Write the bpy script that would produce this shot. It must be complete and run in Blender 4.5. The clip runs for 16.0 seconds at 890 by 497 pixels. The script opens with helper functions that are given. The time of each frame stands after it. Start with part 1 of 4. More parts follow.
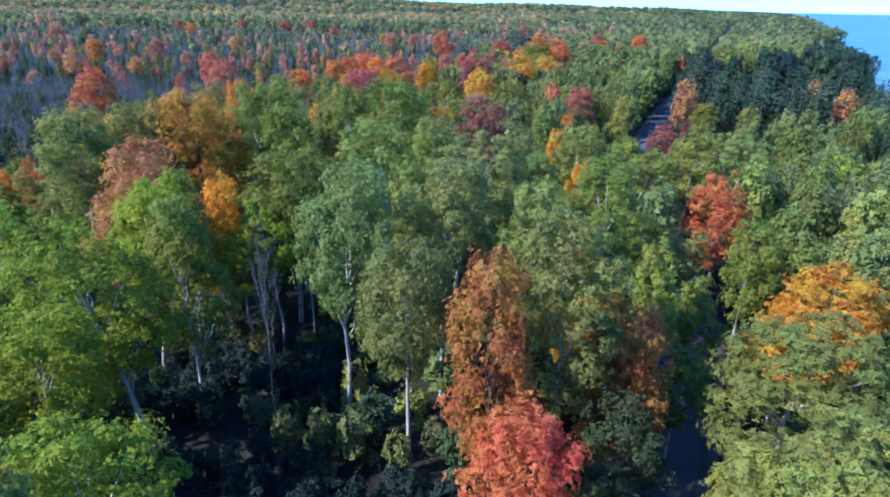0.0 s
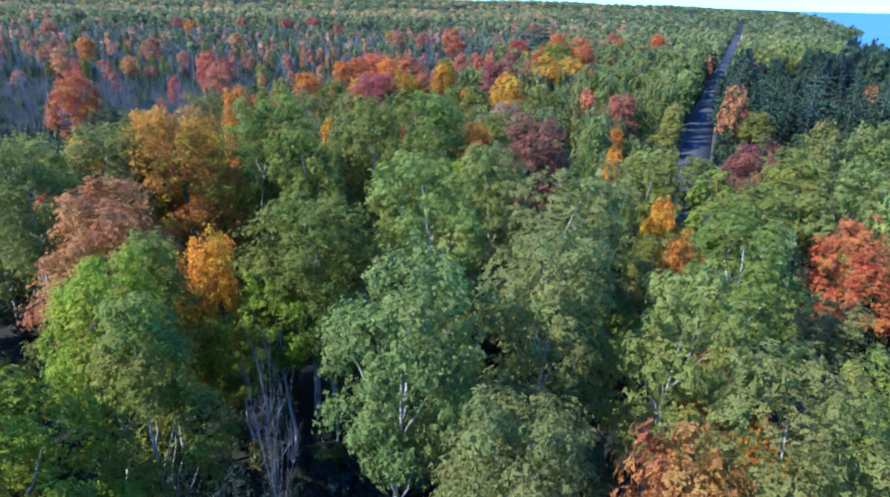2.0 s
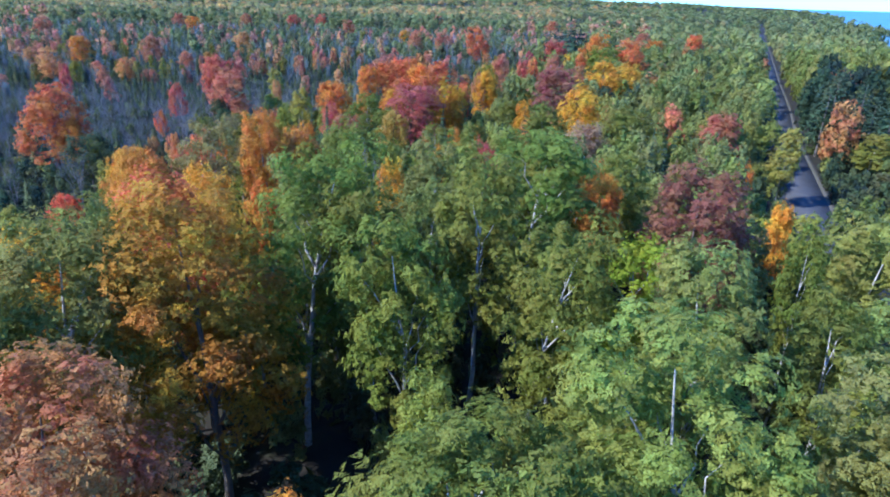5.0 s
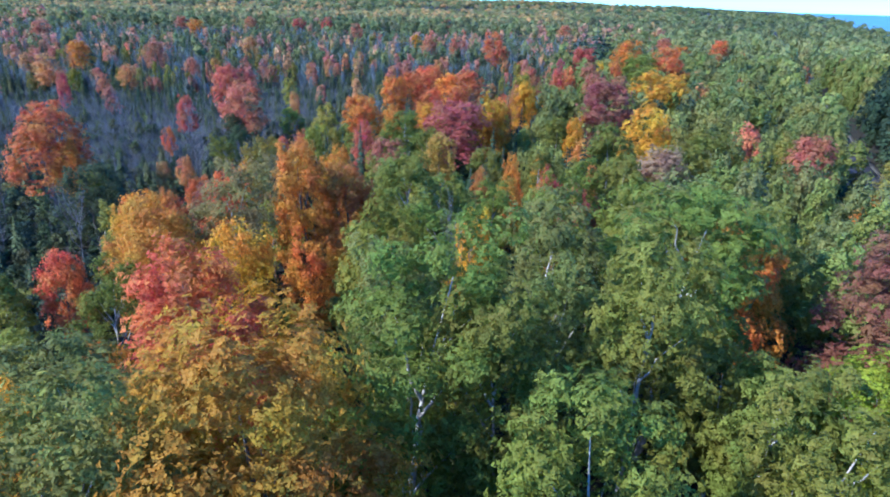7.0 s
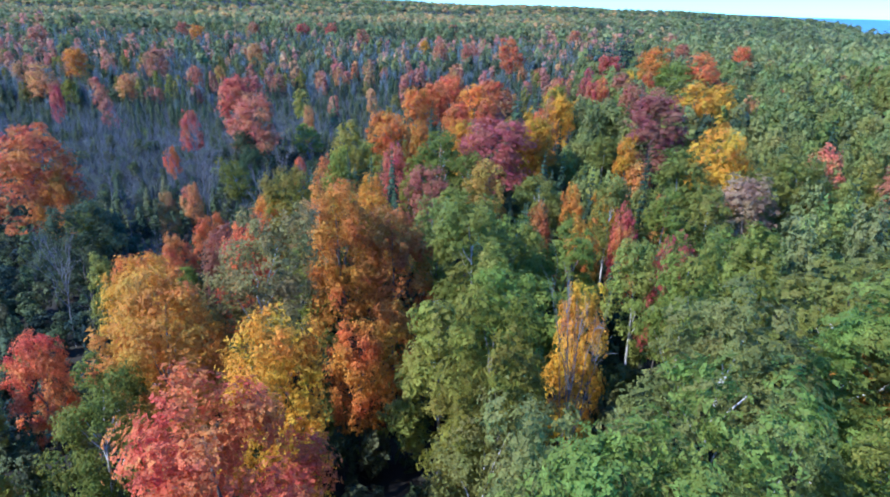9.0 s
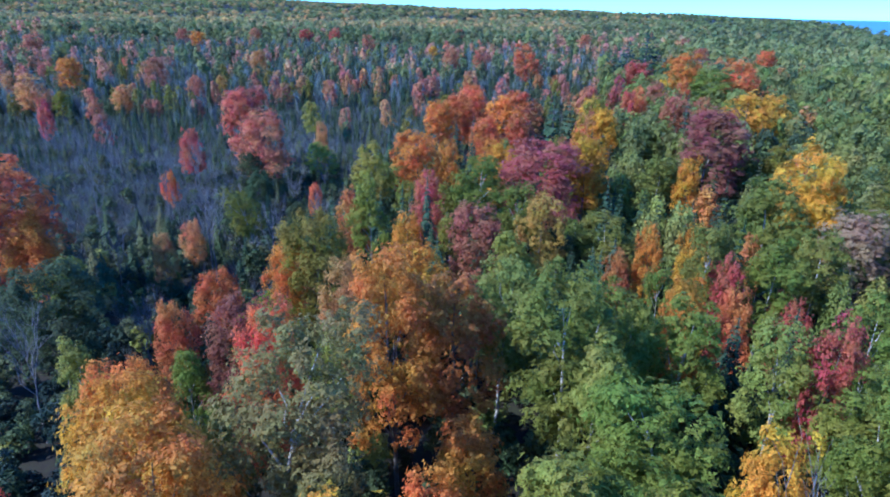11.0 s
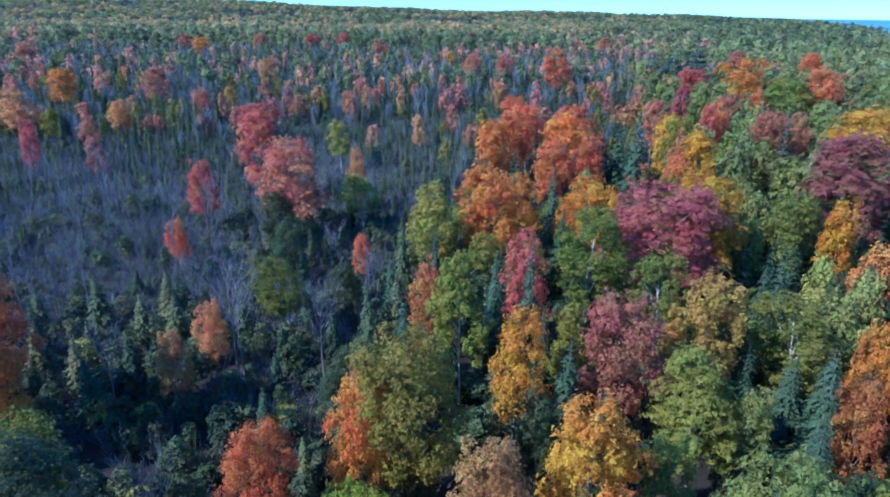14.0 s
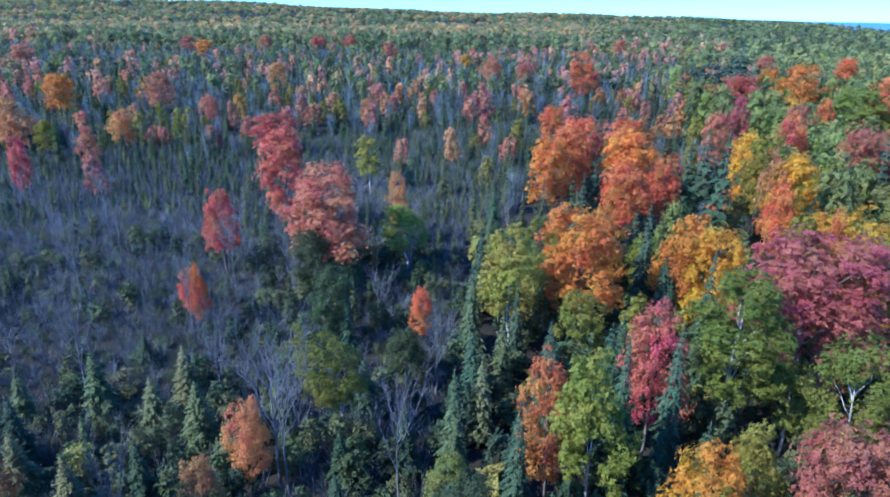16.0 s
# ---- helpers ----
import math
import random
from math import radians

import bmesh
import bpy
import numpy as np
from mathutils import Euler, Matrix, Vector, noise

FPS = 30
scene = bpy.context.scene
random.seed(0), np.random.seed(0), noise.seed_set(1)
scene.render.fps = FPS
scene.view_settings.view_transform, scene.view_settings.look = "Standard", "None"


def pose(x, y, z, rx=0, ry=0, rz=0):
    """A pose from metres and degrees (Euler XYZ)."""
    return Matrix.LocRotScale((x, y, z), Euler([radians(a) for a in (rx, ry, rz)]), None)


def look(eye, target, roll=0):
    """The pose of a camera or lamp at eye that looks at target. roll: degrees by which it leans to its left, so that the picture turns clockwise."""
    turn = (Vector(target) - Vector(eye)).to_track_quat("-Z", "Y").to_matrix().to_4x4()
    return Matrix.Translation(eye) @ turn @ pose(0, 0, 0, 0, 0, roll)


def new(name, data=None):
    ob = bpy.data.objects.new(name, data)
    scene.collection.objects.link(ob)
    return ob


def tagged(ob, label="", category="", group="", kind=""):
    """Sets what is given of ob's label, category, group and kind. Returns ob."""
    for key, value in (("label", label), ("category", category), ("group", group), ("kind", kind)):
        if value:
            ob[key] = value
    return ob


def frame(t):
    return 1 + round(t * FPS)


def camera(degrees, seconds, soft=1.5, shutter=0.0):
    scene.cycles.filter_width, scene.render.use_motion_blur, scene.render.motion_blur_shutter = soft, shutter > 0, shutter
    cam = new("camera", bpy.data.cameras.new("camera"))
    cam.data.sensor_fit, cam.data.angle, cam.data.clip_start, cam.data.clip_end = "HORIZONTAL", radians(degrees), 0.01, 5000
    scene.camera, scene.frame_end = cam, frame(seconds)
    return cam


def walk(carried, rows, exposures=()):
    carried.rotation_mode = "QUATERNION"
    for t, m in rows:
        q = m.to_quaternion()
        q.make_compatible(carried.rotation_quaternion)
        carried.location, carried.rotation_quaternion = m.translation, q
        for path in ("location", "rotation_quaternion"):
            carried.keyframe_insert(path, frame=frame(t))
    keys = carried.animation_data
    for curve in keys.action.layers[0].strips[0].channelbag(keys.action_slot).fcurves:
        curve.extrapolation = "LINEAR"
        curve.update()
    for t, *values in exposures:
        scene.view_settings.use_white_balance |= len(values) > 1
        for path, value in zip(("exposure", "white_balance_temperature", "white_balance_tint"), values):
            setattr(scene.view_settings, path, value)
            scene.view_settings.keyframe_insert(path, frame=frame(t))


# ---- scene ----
# the camera
cam = camera(72.0, 16.0, soft=1.85)
ROWS = [  # seconds, x, y, z, yaw, pitch, roll
    (0, 0, 0, 31.6, 4.294, -21.99, 1.076),
    (0.5, -1.399, 3.761, 31.484, 4.285, -22.002, 1.155),
    (1, -2.886, 7.708, 31.436, 4.31, -22.056, 1.166),
    (1.5, -4.435, 11.698, 31.35, 4.328, -22.132, 1.198),
    (2, -6.211, 15.843, 31.261, 4.323, -22.205, 1.244),
    (2.5, -8.147, 19.946, 31.22, 4.298, -22.298, 1.273),
    (3, -10.171, 24.044, 31.253, 4.296, -22.409, 1.288),
    (5.5, -20.55, 42.652, 30.999, 4.326, -22.49, 1.56),
    (6, -22.866, 46.061, 31.029, 4.298, -22.444, 1.597),
    (6.5, -25.108, 49.442, 31.074, 4.268, -22.357, 1.619),
    (7, -27.225, 52.638, 31.09, 4.244, -22.258, 1.632),
    (7.5, -29.08, 55.672, 31.116, 4.226, -22.176, 1.629),
    (8, -30.869, 58.746, 31.156, 4.239, -22.098, 1.656),
    (8.5, -32.552, 61.826, 31.094, 4.235, -21.968, 1.643),
    (9, -34.149, 64.843, 31.024, 4.217, -21.875, 1.576),
    (11.5, -41.724, 80.657, 30.894, 4.397, -21.46, 1.132),
    (12, -43.374, 83.873, 30.851, 4.436, -21.406, 1.083),
    (12.5, -45.062, 86.961, 30.802, 4.476, -21.404, 0.978),
    (13, -46.85, 90.04, 30.766, 4.468, -21.367, 0.863),
    (13.5, -48.8, 93.304, 30.758, 4.48, -21.352, 0.793),
    (14, -50.858, 96.73, 30.776, 4.494, -21.352, 0.739),
    (14.5, -52.909, 100.12, 30.771, 4.524, -21.35, 0.699),
    (15, -54.937, 103.34, 30.8, 4.522, -21.368, 0.692),
    (15.5, -57.118, 106.66, 30.84, 4.49, -21.336, 0.735),
    (16, -59.35, 110.012, 30.698, 4.411, -21.205, 0.874),
]


def flight(x, y, z, yaw, pitch, roll):
    q, w = radians(yaw), radians(pitch)
    ahead = Vector((-math.sin(q) * math.cos(w), math.cos(q) * math.cos(w), math.sin(w)))
    return look((x, y, z), Vector((x, y, z)) + ahead, roll)


walk(cam, [(t, flight(*p)) for t, *p in ROWS], [(0.0, 1.10, 5520, 11), (5.5, 1.15, 5480, 11), (9.0, 1.15, 5360, 11), (11.5, 0.89, 4930, 11), (14.5, 0.95, 4980, 11), (16.0, 1.12, 5150, 11)])
SUN_STRENGTH, SKY_STRENGTH = 4.9, 0.30

# ---- light ----
SUN_AZ, SUN_EL = 242.0, 40.0          # compass angle of the sun from +y, clockwise is +x; elevation
sun_way = Vector((math.sin(radians(SUN_AZ)) * math.cos(radians(SUN_EL)), math.cos(radians(SUN_AZ)) * math.cos(radians(SUN_EL)), math.sin(radians(SUN_EL))))
world = bpy.data.worlds.new("world")
scene.world = world
world.use_nodes = True
wn = world.node_tree
sky = wn.nodes.new("ShaderNodeTexSky")
sky.sky_type, sky.sun_disc = "NISHITA", False
sky.sun_elevation, sky.sun_rotation = radians(SUN_EL), math.atan2(sun_way.x, sun_way.y)
sky.air_density, sky.dust_density, sky.ozone_density = 1.0, 0.0, 6.0
blue = wn.nodes.new("ShaderNodeMix")
blue.data_type, blue.blend_type = "RGBA", "MULTIPLY"
blue.inputs[0].default_value, blue.inputs[7].default_value = 1.0, (0.20, 0.47, 0.77, 1)
wn.links.new(sky.outputs[0], blue.inputs[6])
wn.links.new(blue.outputs[2], wn.nodes["Background"].inputs[0])
wn.nodes["Background"].inputs[1].default_value = SKY_STRENGTH
sun = new("sun", bpy.data.lights.new("sun", "SUN"))
sun.data.energy, sun.data.angle, sun.data.color = SUN_STRENGTH, radians(0.6), (1.0, 0.95, 0.86)
sun.matrix_world = look(sun_way * 300, (0, 0, 0))


# ---- materials ----
def material(name):
    m = bpy.data.materials.new(name)
    m.use_nodes = True
    m.node_tree.nodes.clear()
    return m, m.node_tree.nodes, m.node_tree.links


def node(nodes, kind, **values):
    n = nodes.new(kind)
    for key, value in values.items():
        n.inputs[key].default_value = value
    return n


def noise_node(nodes, links, scale, detail=3.0, source=None, rough=0.55):
    n = node(nodes, "ShaderNodeTexNoise", Scale=scale, Detail=detail, Roughness=rough)
    if source is not None:
        links.new(source, n.inputs["Vector"])
    return n


def span(nodes, links, value, low, high):
    n = node(nodes, "ShaderNodeMapRange", **{"To Min": low, "To Max": high})
    links.new(value, n.inputs["Value"])
    return n.outputs["Result"]


def product(nodes, links, a, b):
    n = nodes.new("ShaderNodeMath")
    n.operation = "MULTIPLY"
    links.new(a, n.inputs[0])
    links.new(b, n.inputs[1])
    return n.outputs[0]


def foliage(name, tinted_mesh=False, through_leaf=0.55, leaf_scale=12.0, air_gap=0.58, shine=0.13, vivid=1.0, flutter=1.0, speckle=1.0):
    """Leaves: the tree's own autumn colour, varied from leaf to leaf and from bough to bough."""
    m, ns, ln = material(name)
    geo, where = ns.new("ShaderNodeNewGeometry"), ns.new("ShaderNodeTexCoord")
    if tinted_mesh:
        tint = ns.new("ShaderNodeAttribute")
        tint.attribute_name = "tint"
    else:
        tint = ns.new("ShaderNodeObjectInfo")
    bough = noise_node(ns, ln, 0.4, 2.0, geo.outputs["Position"])
    hue = node(ns, "ShaderNodeHueSaturation", Saturation=vivid)
    turned = node(ns, "ShaderNodeMapRange", **{"From Min": 0.3, "From Max": 0.7, "To Min": 0.472, "To Max": 0.528})
    ln.new(bough.outputs["Fac"], turned.inputs["Value"])
    ln.new(turned.outputs["Result"], hue.inputs["Hue"])
    leafy = span(ns, ln, geo.outputs["Random Per Island"], 1 - 0.22 * speckle, 1 + 0.22 * speckle)
    patch = span(ns, ln, noise_node(ns, ln, 1.6, 3.0, geo.outputs["Position"]).outputs["Fac"], 1 - 0.28 * speckle, 1 + 0.28 * speckle)
    ln.new(tint.outputs["Color"], hue.inputs["Color"])
    cells = node(ns, "ShaderNodeTexVoronoi", Scale=leaf_scale)
    ln.new(geo.outputs["Position"], cells.inputs["Vector"])
    single = ns.new("ShaderNodeSeparateColor")
    ln.new(cells.outputs["Color"], single.inputs[0])
    ln.new(product(ns, ln, product(ns, ln, leafy, patch), span(ns, ln, single.outputs[0], 1 - 0.2 * speckle, 1 + 0.2 * speckle)), hue.inputs["Value"])
    skin = node(ns, "ShaderNodeBsdfPrincipled", Roughness=0.6)
    skin.inputs["Specular IOR Level"].default_value = shine
    tilt, lean, turn = ns.new("ShaderNodeVectorMath"), ns.new("ShaderNodeVectorMath"), ns.new("ShaderNodeVectorMath")
    tilt.operation, lean.operation, turn.operation = "SUBTRACT", "MULTIPLY_ADD", "NORMALIZE"  # each leaf hangs its own way
    tilt.inputs[1].default_value, lean.inputs[1].default_value = (0.5, 0.5, 0.5), (flutter, flutter, flutter)
    ln.new(cells.outputs["Color"], tilt.inputs[0])
    ln.new(tilt.outputs[0], lean.inputs[0])
    ln.new(geo.outputs["Normal"], lean.inputs[2])
    ln.new(lean.outputs[0], turn.inputs[0])
    ln.new(turn.outputs[0], skin.inputs["Normal"])
    glow = ns.new("ShaderNodeBsdfTranslucent")
    ln.new(turn.outputs[0], glow.inputs["Normal"])
    mix = node(ns, "ShaderNodeMixShader", Fac=through_leaf)
    out = ns.new("ShaderNodeOutputMaterial")
    ln.new(hue.outputs[0], skin.inputs["Base Color"])
    ln.new(hue.outputs[0], glow.inputs["Color"])
    ln.new(skin.outputs[0], mix.inputs[1])
    ln.new(glow.outputs[0], mix.inputs[2])
    gap = ns.new("ShaderNodeMath")  # the air between the single leaves of a spray
    gap.operation = "GREATER_THAN"
    gap.inputs[1].default_value = air_gap
    ln.new(cells.outputs["Distance"], gap.inputs[0])
    air, cut = ns.new("ShaderNodeBsdfTransparent"), ns.new("ShaderNodeMixShader")
    ln.new(gap.outputs[0], cut.inputs[0])
    ln.new(mix.outputs[0], cut.inputs[1])
    ln.new(air.outputs[0], cut.inputs[2])
    ln.new(cut.outputs[0] if leaf_scale > 1 else mix.outputs[0], out.inputs[0])
    return m


def mottled(name, stops, scale, fine=8.0, rough=0.85, bump=0.3, stretch=(1, 1, 1), spec=0.3):
    """A rough surface whose colour runs through the stops by a coarse noise, with a finer one on top and as relief."""
    m, ns, ln = material(name)
    geo = ns.new("ShaderNodeNewGeometry")
    mapped = ns.new("ShaderNodeMapping")
    mapped.inputs["Scale"].default_value = stretch
    ln.new(geo.outputs["Position"], mapped.inputs[0])
    coarse = noise_node(ns, ln, scale, 4.0, mapped.outputs[0])
    grain = noise_node(ns, ln, scale * fine, 4.0, mapped.outputs[0])
    both = ns.new("ShaderNodeMix")
    both.inputs[0].default_value = 0.4
    ln.new(coarse.outputs["Fac"], both.inputs[2])
    ln.new(grain.outputs["Fac"], both.inputs[3])
    ramp = ns.new("ShaderNodeValToRGB")
    while len(ramp.color_ramp.elements) < len(stops):
        ramp.color_ramp.elements.new(0.5)
    for e, (at, colour) in zip(ramp.color_ramp.elements, stops):
        e.position, e.color = at, (*colour, 1)
    ln.new(both.outputs[0], ramp.inputs[0])
    skin = node(ns, "ShaderNodeBsdfPrincipled", Roughness=rough)
    skin.inputs["Specular IOR Level"].default_value = spec
    ln.new(ramp.outputs[0], skin.inputs["Base Color"])
    if bump:
        relief = node(ns, "ShaderNodeBump", Strength=bump, Distance=0.05)
        ln.new(grain.outputs["Fac"], relief.inputs["Height"])
        ln.new(relief.outputs[0], skin.inputs["Normal"])
    out = ns.new("ShaderNodeOutputMaterial")
    ln.new(skin.outputs[0], out.inputs[0])
    return m


LEAF = foliage("autumn_leaves")
NEEDLE = foliage("conifer_needles", through_leaf=0.12, leaf_scale=12.0, air_gap=0.68, shine=0.08)
WOODS = foliage("distant_leaves", tinted_mesh=True, through_leaf=0.4, leaf_scale=7.5, air_gap=0.64, vivid=0.95, flutter=1.6, speckle=0.7)
FAR_TWIGS = foliage("leafless_crowns", tinted_mesh=True, through_leaf=0.2, leaf_scale=0.6, shine=0.1)
# leaf colours dulled here to stand for haze over the far woods
FAR_WOODS = foliage("woods_towards_the_ridge", tinted_mesh=True, through_leaf=0.45, leaf_scale=1.7, air_gap=0.62, vivid=0.88, flutter=0.8, speckle=0.6)
PALE_BARK = mottled("pale_aspen_bark", [(0.3, (0.10, 0.09, 0.08)), (0.42, (0.30, 0.285, 0.265)), (0.7, (0.48, 0.465, 0.44))], 1.5, 4, stretch=(1, 1, 2.5))
GREY_BARK = mottled("grey_bark", [(0.3, (0.06, 0.05, 0.045)), (0.7, (0.20, 0.175, 0.155))], 2.0, 5, stretch=(2, 2, 0.6))
DEAD_WOOD = mottled("bleached_dead_wood", [(0.3, (0.08, 0.08, 0.085)), (0.7, (0.20, 0.20, 0.21))], 2.0, 5, stretch=(2, 2, 0.6))
TWIG = mottled("leafless_brush_twigs", [(0.3, (0.078, 0.088, 0.092)), (0.7, (0.138, 0.152, 0.166))], 0.3, 6, bump=0)
# litter kept darker than its own colour, to carry the canopy's shade
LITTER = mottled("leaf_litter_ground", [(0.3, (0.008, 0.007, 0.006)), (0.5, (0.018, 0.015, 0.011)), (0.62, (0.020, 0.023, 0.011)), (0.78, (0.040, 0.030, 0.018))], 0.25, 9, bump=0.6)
ASPHALT = mottled("worn_asphalt", [(0.3, (0.042, 0.044, 0.05)), (0.6, (0.065, 0.067, 0.074)), (0.8, (0.095, 0.096, 0.10))], 0.5, 20, rough=0.8, bump=0.1)
GRAVEL = mottled("gravel_shoulder", [(0.3, (0.045, 0.042, 0.036)), (0.5, (0.085, 0.078, 0.066)), (0.62, (0.035, 0.045, 0.02)), (0.75, (0.03, 0.04, 0.018))], 0.8, 12, bump=0.5)


def lake():
    m, ns, ln = material("lake_water")
    geo = ns.new("ShaderNodeNewGeometry")
    swell = noise_node(ns, ln, 0.012, 3.0, geo.outputs["Position"])
    chop = noise_node(ns, ln, 0.35, 5.0, geo.outputs["Position"])
    ramp = ns.new("ShaderNodeValToRGB")
    ramp.color_ramp.elements[0].position, ramp.color_ramp.elements[0].color = 0.3, (0.060, 0.150, 0.205, 1)
    ramp.color_ramp.elements[1].position, ramp.color_ramp.elements[1].color = 0.7, (0.110, 0.225, 0.275, 1)
    ln.new(swell.outputs["Fac"], ramp.inputs[0])
    skin = node(ns, "ShaderNodeBsdfPrincipled", Roughness=0.45, IOR=1.33)
    skin.inputs["Specular IOR Level"].default_value = 0.25
    relief = node(ns, "ShaderNodeBump", Strength=0.6, Distance=0.4)
    ln.new(ramp.outputs[0], skin.inputs["Base Color"])
    ln.new(chop.outputs["Fac"], relief.inputs["Height"])
    ln.new(relief.outputs[0], skin.inputs["Normal"])
    out = ns.new("ShaderNodeOutputMaterial")
    ln.new(skin.outputs[0], out.inputs[0])
    return m


LAKE = lake()

# ---- the lie of the land ----
ROAD = [(-8, -10), (4, 18), (12, 35), (18, 48), (22, 62), (23.5, 80), (25, 105), (28, 122), (38, 152), (54, 200), (72, 247), (96, 314), (160, 488), (260, 760), (420, 1200)]
SHORE = [(-400, 60), (70, 66), (120, 92), (146, 100), (172, 108), (195, 116), (230, 130), (281, 152), (328, 170), (400, 200), (560, 268), (640, 314), (690, 352), (731, 379), (760, 377), (1500, 690), (2600, 1120), (4900, 2000)]
ROAD_Y, ROAD_X = np.array([p[1] for p in ROAD], float), np.array([p[0] for p in ROAD], float)
SHORE_Y, SHORE_X = np.array([p[0] for p in SHORE], float), np.array([p[1] for p in SHORE], float)


def road_x(y):
    return np.interp(y, ROAD_Y, ROAD_X)


def shore_x(y):
    return np.interp(y, SHORE_Y, SHORE_X)


def ease(a, b, v):
    t = np.clip((v - a) / (b - a), 0, 1)
    return t * t * (3 - 2 * t)


def ground(x, y):
    """Height of the ground: nearly level woods, a bank down to the lake, and a low ridge far off."""
    x, y = np.asarray(x, float), np.asarray(y, float)
    z = 0.5 * np.sin(x * 0.031 + 1.3) * np.sin(y * 0.027) * ease(8, 30, np.abs(x - road_x(y)))
    ridge = ease(1300, 2500, y) * (1 - ease(0.20, 0.40, x / np.maximum(y, 1)))
    z = z + ridge * (13 + 3 * np.sin(x * 0.0042 + 0.6) + 3 * np.sin(x * 0.011) + 30 * ease(300, -1500, x))
    inland = shore_x(y) - x
    return z - 7.0 * (1 - ease(-4, 12, inland))


def sheet(name, xs, ys, height, mat):
    gx, gy = np.meshgrid(xs, ys)
    verts = np.stack([gx, gy, height(gx, gy)], -1).reshape(-1, 3)
    nx, ny = len(xs), len(ys)
    at = np.arange(nx * ny).reshape(ny, nx)
    faces = np.stack([at[:-1, :-1], at[:-1, 1:], at[1:, 1:], at[1:, :-1]], -1).reshape(-1, 4)
    return new(name, solid(name, verts, faces, [mat], smooth=True))


def solid(name, verts, faces, mats, which=None, smooth=False, tint=None):
    """A mesh from arrays; faces all have the same number of corners."""
    verts, faces = np.asarray(verts, np.float32), np.asarray(faces, np.int32)
    me, k = bpy.data.meshes.new(name), faces.shape[1]
    me.vertices.add(len(verts))
    me.vertices.foreach_set("co", verts.ravel())
    me.loops.add(faces.size)
    me.loops.foreach_set("vertex_index", faces.ravel())
    me.polygons.add(len(faces))
    me.polygons.foreach_set("loop_start", np.arange(0, faces.size, k, dtype=np.int32))
    for mat in mats:
        me.materials.append(mat)
    if which is not None:
        me.polygons.foreach_set("material_index", np.asarray(which, np.int32))
    if smooth:
        me.polygons.foreach_set("use_smooth", np.ones(len(faces), bool))
    if tint is not None:
        layer = me.color_attributes.new("tint", "FLOAT_COLOR", "POINT")
        layer.data.foreach_set("color", np.asarray(tint, np.float32).ravel())
    me.update(calc_edges=True)
    return me


xs = np.concatenate([np.linspace(-4800, -420, 40), np.linspace(-400, 420, 84), np.linspace(430, 1000, 48), np.linspace(1030, 4800, 40)])
ys = np.concatenate([np.linspace(-400, -20, 16), np.linspace(-10, 420, 46), np.linspace(430, 800, 38), np.linspace(815, 1300, 20), np.linspace(1340, 4900, 44)])
tagged(sheet("ground", xs, ys, ground, LITTER), "leaf-littered forest floor, tinted near-black for canopy shade, running out to a low ridge", "ground", kind="structure")
tagged(sheet("water", np.linspace(60, 4950, 60), np.linspace(-500, 4950, 60), lambda x, y: 0 * x - 4.0, LAKE), "blue lake with light chop beyond the wooded shore", "lake", kind="structure")


def ribbon(name, half_in, half_out, lift, mat, y0=-8.0, y1=760.0, step=3.0):
    yy = np.arange(y0, y1, step)
    xx = road_x(yy)
    k = np.ones(9) / 9
    xx = np.convolve(np.pad(xx, 4, "edge"), k, "valid")
    run = np.gradient(xx, yy)
    side = np.stack([np.ones_like(yy), -run], -1) / np.sqrt(1 + run**2)[:, None]
    mid = np.stack([xx, yy], -1)
    verts = []
    for off, up in ((half_in, lift), (half_out, lift), (half_in, lift - 0.3), (half_out, lift - 0.3)):
        p = mid + side * off
        verts.append(np.column_stack([p, ground(p[:, 0], p[:, 1]) + up]))
    n = len(yy)
    v = np.concatenate(verts)
    i = np.arange(n - 1)
    f = [np.stack([i, i + n, i + n + 1, i + 1], -1), np.stack([i, i + 1, i + 1 + 2 * n, i + 2 * n], -1), np.stack([i + n, i + 3 * n, i + 3 * n + 1, i + n + 1], -1)]
    return new(name, solid(name, v, np.concatenate(f), [mat]))


tagged(ribbon("road", -3.1, 3.1, 0.16, ASPHALT), "straight worn grey asphalt road cut through the woods", "road", kind="structure")
tagged(ribbon("road_shoulder", -4.2, -3.1, 0.10, GRAVEL), "weedy gravel shoulder beside the asphalt road", "road shoulder", kind="structure")
tagged(ribbon("road_shoulder", 3.1, 4.2, 0.10, GRAVEL), "weedy gravel shoulder beside the asphalt road", "road shoulder", kind="structure")

# ---- trees: shapes ----
rng = np.random.default_rng(7)


def unit(v):
    return v / np.maximum(np.linalg.norm(v, axis=-1, keepdims=True), 1e-9)


def sprays(at, facing, length, width, r):
    """Leaf sprays: pointed slips at the given places, turned roughly the given way."""
    n = len(at)
    facing = unit(facing)
    along = unit(np.cross(facing, r.normal(size=(n, 3))))
    across = np.cross(facing, along)
    s = r.uniform(0.65, 1.35, (n, 1))
    ln_, wd = length * s / 2, width * s * r.uniform(0.8, 1.2, (n, 1)) / 2
    return np.stack([at + along * ln_ - facing * ln_ * 0.2, at - along * ln_ + across * wd, at - along * ln_ * 0.8 - across * wd], 1).reshape(-1, 3)


def slips(n):
    return np.arange(3 * n).reshape(-1, 3)


def quads(n, start=0):
    return np.arange(start, start + 4 * n).reshape(-1, 4)


